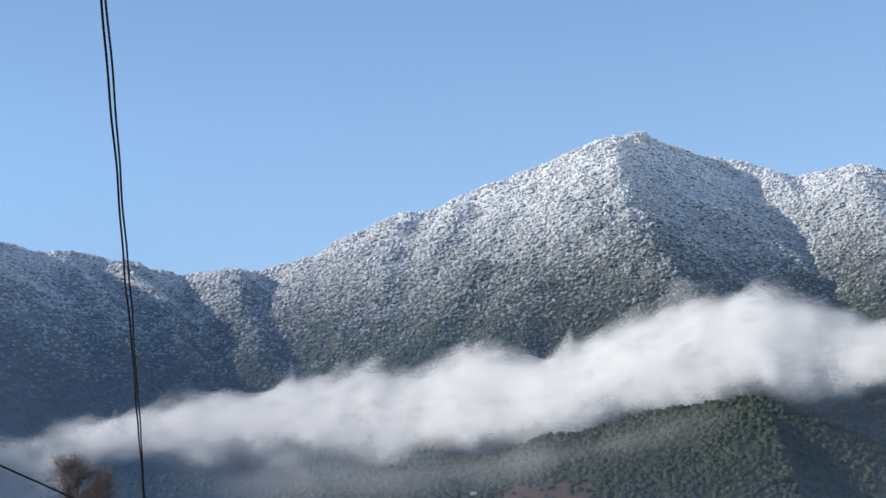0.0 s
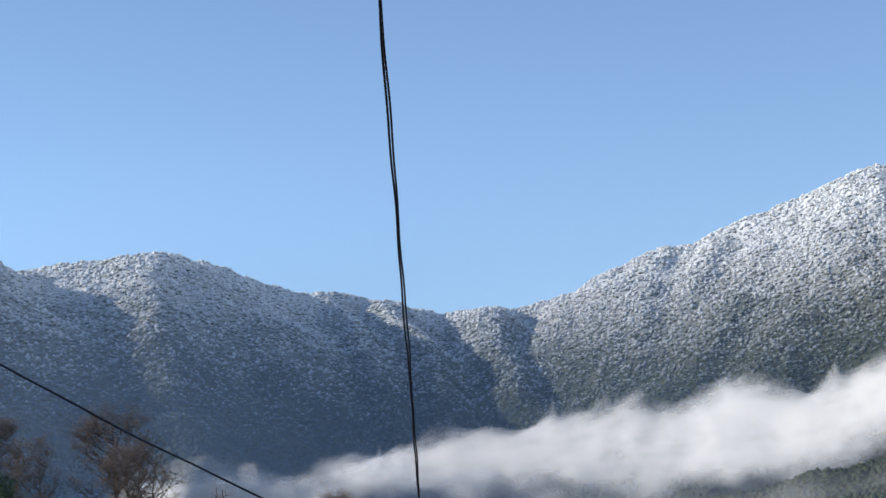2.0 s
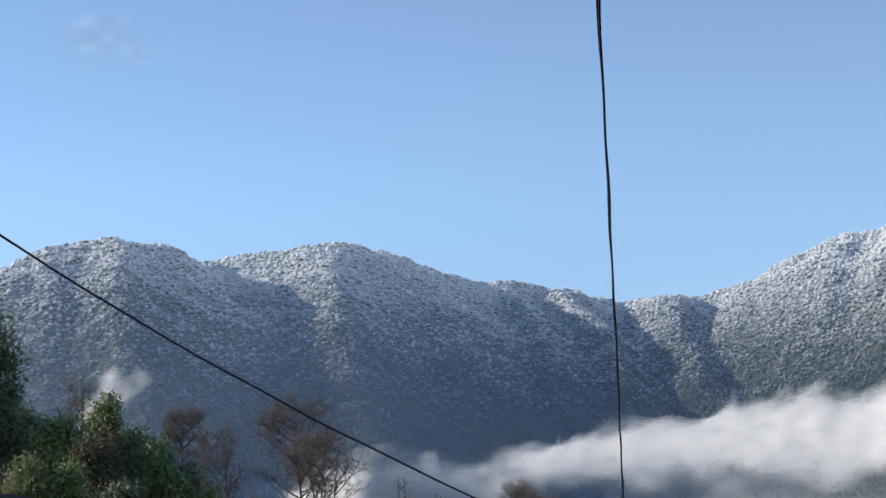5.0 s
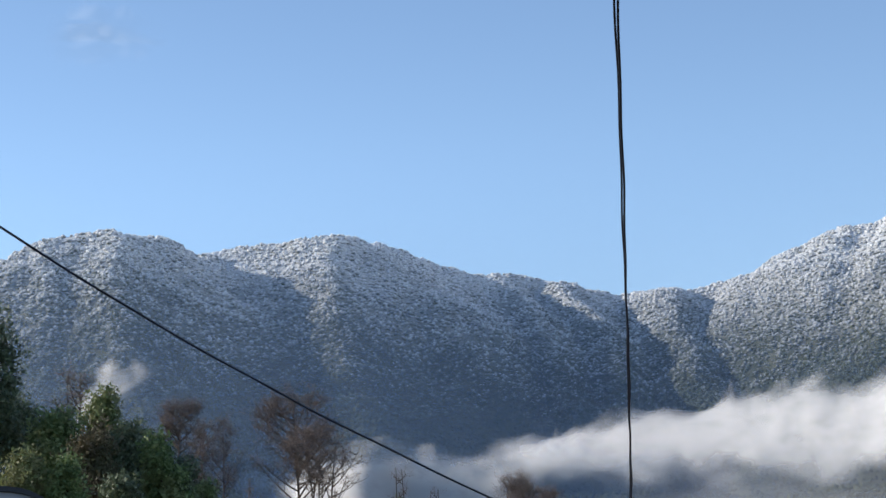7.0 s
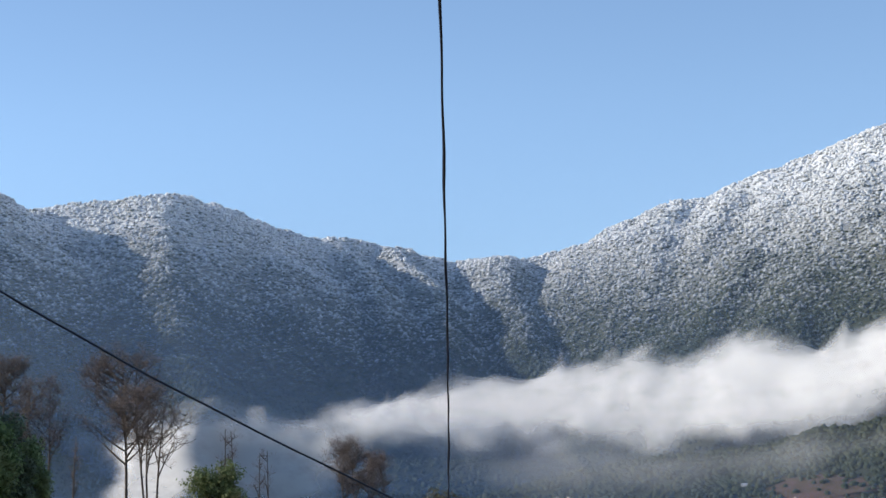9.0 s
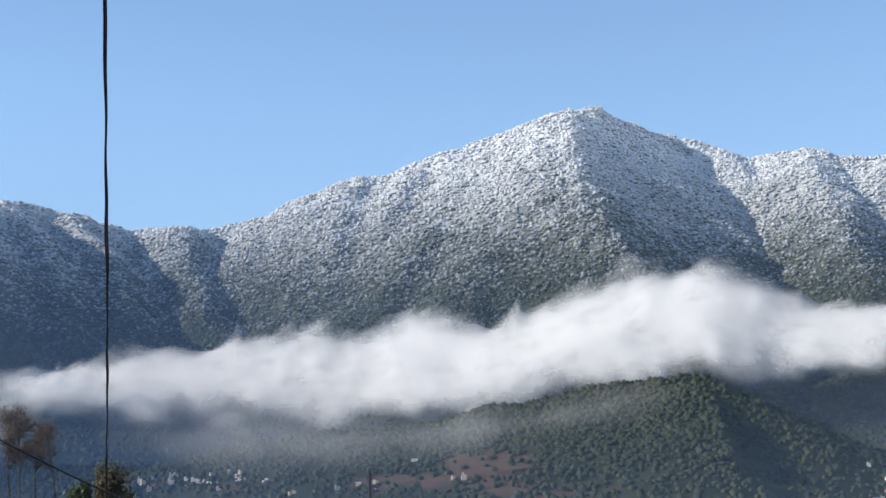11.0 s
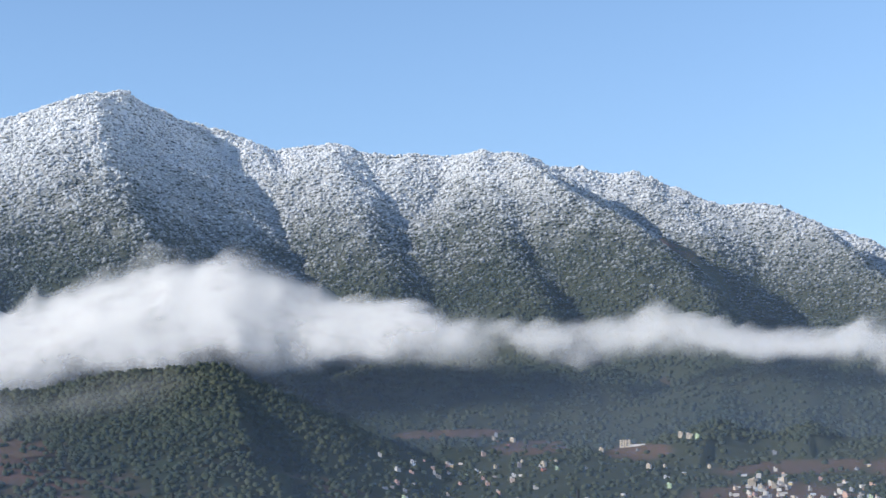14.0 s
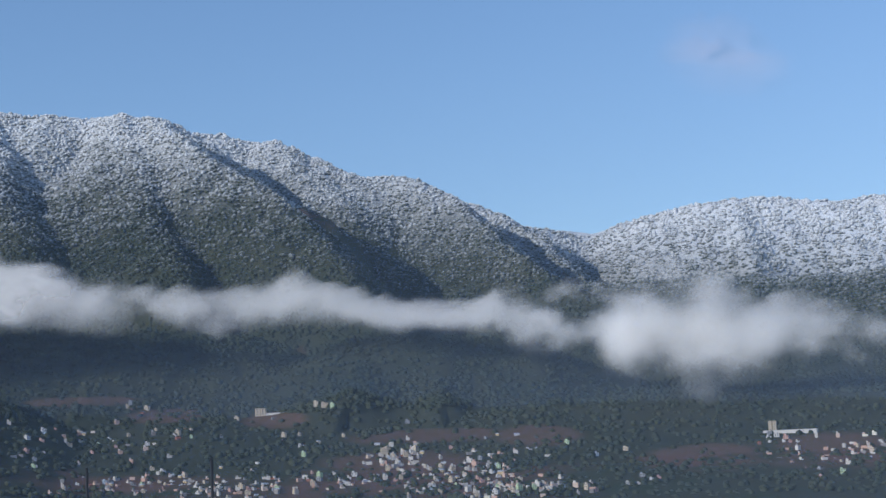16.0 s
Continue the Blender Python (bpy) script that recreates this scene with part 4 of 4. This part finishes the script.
def house_kind(w, d, floors, wall, roof, style, label):
    ob = tagged(new("house"), label, "house", "houses of the valley town")
    h = 3.0 * floors
    part_of("wall", box("wall", (-w / 2, -d / 2, -4), (w / 2, d / 2, h), wall), ob)
    if style == "flat":
        part_of("roof", box("roof", (-w / 2 - 0.4, -d / 2 - 0.4, h), (w / 2 + 0.4, d / 2 + 0.4, h + 0.3), roof), ob)
        part_of("stair_room", box("stair_room", (-w / 2 + 0.5, -d / 6, h + 0.3), (-w / 2 + w * 0.45, d / 3, h + 2.7), wall), ob)
        tank = Tubes(8)
        tank.add([(w / 4, 0, h + 0.3), (w / 4, 0, h + 1.7), (w / 4, 0, h + 1.9)], [0.6, 0.6, 0.3])
        part_of("water_tank", tank.mesh("water_tank", M_TANK), ob)
    else:
        co = [(-w / 2 - 0.5, -d / 2 - 0.5, h), (w / 2 + 0.5, -d / 2 - 0.5, h), (w / 2 + 0.5, d / 2 + 0.5, h), (-w / 2 - 0.5, d / 2 + 0.5, h), (-w / 2 - 0.5, 0, h + 2), (w / 2 + 0.5, 0, h + 2)]
        part_of("roof", raw_mesh("roof", co, [(3, 2, 1, 0), (0, 1, 5, 4), (2, 3, 4, 5), (0, 4, 3), (1, 2, 5)], roof), ob)
    for f in range(floors):
        z = 3.0 * f + 1.0
        for x in ((-0.28, 0.24) if w < 12 else (-0.36, -0.12, 0.12, 0.36)):
            part_of("window", box("window", (x * w - 0.8, -d / 2 - 0.05, z), (x * w + 0.8, -d / 2 + 0.02, z + 1.4), M_PANE), ob)
        part_of("window", box("window", (-w / 2 - 0.05, -0.9, z), (-w / 2 + 0.02, 0.9, z + 1.4), M_PANE), ob)
    return ob


KINDS = [
    house_kind(9, 8, 2, WALLS[0], M_ROOF, "flat", "white flat-roofed house with a water tank"),
    house_kind(8, 8, 3, WALLS[1], M_ROOF, "flat", "tall cream-coloured flat-roofed house"),
    house_kind(9, 8, 2, WALLS[2], M_TIN, "gable", "yellow house with a tin roof"),
    house_kind(8, 7, 2, WALLS[3], M_ROOF, "flat", "small pink flat-roofed house"),
    house_kind(8, 9, 2, WALLS[5], M_ROOF, "flat", "grey unfinished concrete house"),
    house_kind(8, 7, 1, WALLS[6], M_RED, "gable", "brick house with a red roof"),
    house_kind(11, 6, 1, WALLS[0], M_TIN, "gable", "long low white house with a tin roof"),
    house_kind(8, 8, 3, WALLS[4], M_ROOF, "flat", "light green flat-roofed house"),
    house_kind(7, 7, 2, WALLS[7], M_ROOF, "flat", "pale blue flat-roofed house"),
    house_kind(13, 9, 3, WALLS[1], M_ROOF, "flat", "large cream block with three floors"),
]


def on_land(az, el):
    """Distance at which the land first rises to that height angle."""
    r = np.linspace(1300, 4600, 660)
    z = land(r * math.sin(radians(az)), r * math.cos(radians(az)))
    hit = np.nonzero(np.degrees(np.arctan2(z - EYE, r)) >= el)[0]
    return float(r[hit[0]]) if len(hit) else None


used = set()


def put_house(kind, az, el, turn):
    r = on_land(az, el)
    if r is None:
        return
    p = spot(az, r)
    s = rnd.uniform(0.36, 0.74)
    m = pose(p.x, p.y, p.z - 0.3, 0, 0, turn - az) @ Matrix.Diagonal((s, s, s, 1))
    if kind not in used:
        used.add(kind)
        KINDS[kind].matrix_basis = m
    else:
        copy_thing(KINDS[kind], m @ Matrix.Diagonal((*(1 / q for q in KINDS[kind].scale), 1)))


rnd = random.Random(77)
MIX = (0, 0, 0, 1, 1, 2, 2, 3, 3, 4, 4, 5, 5, 6, 7, 8, 0, 1, 1, 9)
for k in range(len(KINDS)):
    put_house(k, 23.5 + 0.9 * k, 0.2 + 0.12 * (k % 4), rnd.uniform(-30, 30))
# quarters of the town: heading, height angle, spread of both, number of houses
for az, el, sa, se, count in ((24.5, 0.4, 0.6, 0.25, 22), (25.2, -0.2, 1.0, 0.25, 26), (26.4, -0.6, 1.4, 0.22, 30), (27.6, -0.3, 0.7, 0.45, 18), (28.8, -0.8, 1.4, 0.12, 20), (22.2, 0.9, 1.2, 0.4, 14),
                              (16.0, -0.2, 2.4, 0.3, 30), (19.5, -0.45, 2.2, 0.25, 30), (22.5, -0.45, 1.5, 0.3, 16), (15.0, 1.1, 2.0, 0.45, 14), (16.4, 2.1, 0.6, 0.15, 7), (18.5, 1.5, 1.5, 0.5, 8),
                              (32.2, -0.7, 0.6, 0.15, 6), (36.6, 0.5, 0.8, 0.2, 12), (38.9, 0.0, 0.9, 0.2, 8), (37.6, -0.6, 1.0, 0.2, 6), (28.0, 0.9, 0.6, 0.1, 4), (22.3, 2.0, 0.5, 0.06, 4),
                              (-8.4, 1.95, 1.3, 0.12, 14), (-6.6, 2.15, 0.8, 0.1, 4), (-4.5, 1.6, 0.8, 0.12, 5), (-2.7, 1.75, 0.5, 0.05, 3), (0.3, 1.78, 0.5, 0.05, 4), (13.6, 1.45, 0.7, 0.15, 5)):
    for _ in range(int(count * 0.9)):
        put_house(rnd.choice(MIX), rnd.gauss(az, sa * 0.6), rnd.gauss(el, se * 0.6), rnd.uniform(-40, 40))
for kind, az, el in ((9, -4.85, 1.55), (3, -2.3, 1.55), (6, -1.1, 2.45), (0, 13.5, 0.45), (7, 13.45, 0.4), (9, 17.0, 0.25), (0, 16.67, 6.5), (7, 27.6, -0.7)):
    put_house(kind, az, el, rnd.uniform(-20, 20))


def far_houses(count, quarters, seed):
    """The rest of the town, too small to tell apart: plain little houses joined into one mesh."""
    rnd = random.Random(seed)
    co, faces = [], []
    for _ in range(count):
        az, el, sa, se = rnd.choice(quarters)
        a = rnd.gauss(az, sa)
        r = on_land(a, rnd.gauss(el, se))
        if r is None:
            continue
        p = spot(a, r)
        w, d, h = rnd.uniform(1.4, 3.6), rnd.uniform(1.4, 2.8), rnd.choice((2, 2.6, 3.6, 5))
        q = radians(rnd.uniform(-40, 40) - a)
        def place(x, y, z):
            return (p.x + x * math.cos(q) - y * math.sin(q), p.y + x * math.sin(q) + y * math.cos(q), p.z + z)
        k = len(co)
        co += [place(x, y, z) for z in (-3, h) for x, y in ((-w, -d), (w, -d), (w, d), (-w, d))]
        faces += [tuple(k + i for i in f) for f in CUBE]
        if rnd.random() < 0.6:                       # stair room on the roof
            k = len(co)
            co += [place(x, y, z) for z in (h, h + 2.2) for x, y in ((-w, -d * 0.4), (-w * 0.1, -d * 0.4), (-w * 0.1, d * 0.5), (-w, d * 0.5))]
            faces += [tuple(k + i for i in f) for f in CUBE]
    n = Nodes("mixed_house_paint")
    one = n.add("NewGeometry").outputs["Random Per Island"]
    colour = n.mix(n.span(one, 0.0, 0.45), (0.22, 0.20, 0.19), (0.60, 0.55, 0.48))
    colour = n.mix(n.span(one, 0.6, 0.8), colour, (0.50, 0.32, 0.24))
    colour = n.mix(n.span(one, 0.88, 1.0), colour, (0.66, 0.62, 0.5))
    tagged(new("distant_houses", raw_mesh("distant_houses", co, faces, n.done(colour, 0.85))), "scatter of small pale distant town houses", "houses", kind="stuff")


far_houses(330, ((26.0, -0.4, 1.5, 0.3), (24.6, 0.4, 0.5, 0.2), (27.5, -0.2, 0.7, 0.4), (22, -0.35, 2.0, 0.25), (16.5, -0.25, 1.8, 0.2), (28.8, -0.8, 1.0, 0.12),
                 (38, 0.1, 1.0, 0.25), (15, 1.1, 1.6, 0.4), (19, -0.5, 2.0, 0.2), (-8, 1.95, 1.2, 0.1)), 31)


def tower_block(label, az, el, towers, half, wing, tall, wall):
    """Twin towers with a long low wing."""
    r = on_land(az, el)
    p = spot(az, r)
    ob = tagged(new("institution_building"), label, "building")
    ob.matrix_world = pose(p.x, p.y, p.z - 0.3, 0, 0, -az - 14)
    for x in towers:
        t = part_of("tower", box("tower", (x - half, -half - 1, -4), (x + half, half + 1, tall), wall), ob)
        for f in range(int(tall // 3)):
            part_of("window", box("window", (x - half * 0.5, -half - 1.06, 3 * f + 1), (x + half * 0.5, -half - 0.98, 3 * f + 2.3), M_PANE), t)
    part_of("wing", box("wing", (wing[0], -4, -4), (wing[1], 4, wing[2]), WALLS[0]), ob)
    part_of("wing_roof", box("wing_roof", (wing[0] - 0.5, -4.5, wing[2]), (wing[1] + 0.5, 4.5, wing[2] + 0.4), M_ROOF), ob)


tower_block("cream twin-block building with a low wing on the hillside", 20.35, 1.8, (-3.9, 3.9), 3.3, (8, 42, 2.4), 9.5, WALLS[1])
tower_block("long white building with two tall cream towers", 36.1, 0.7, (-2.8, 2.8), 1.9, (-24, 56, 3.0), 15, WALLS[1])


# mast on the crest
def mast():
    p = spot(21.75, 4345)
    ob = tagged(new("radio_mast"), "thin radio mast on the snowy crest", "mast")
    ob.location = p
    shaft = Tubes(6)
    shaft.add([(0, 0, -1), (0, 0, 9), (0, 0, 18)], [1.2, 0.9, 0.4])
    part_of("shaft", shaft.mesh("shaft", M_STEEL), ob)
    dish = Tubes(8)
    dish.add([(0, -1.4, 10), (0, -0.6, 10)], [1.2, 0.8])
    part_of("dish", dish.mesh("dish", WALLS[0]), ob)


mast()
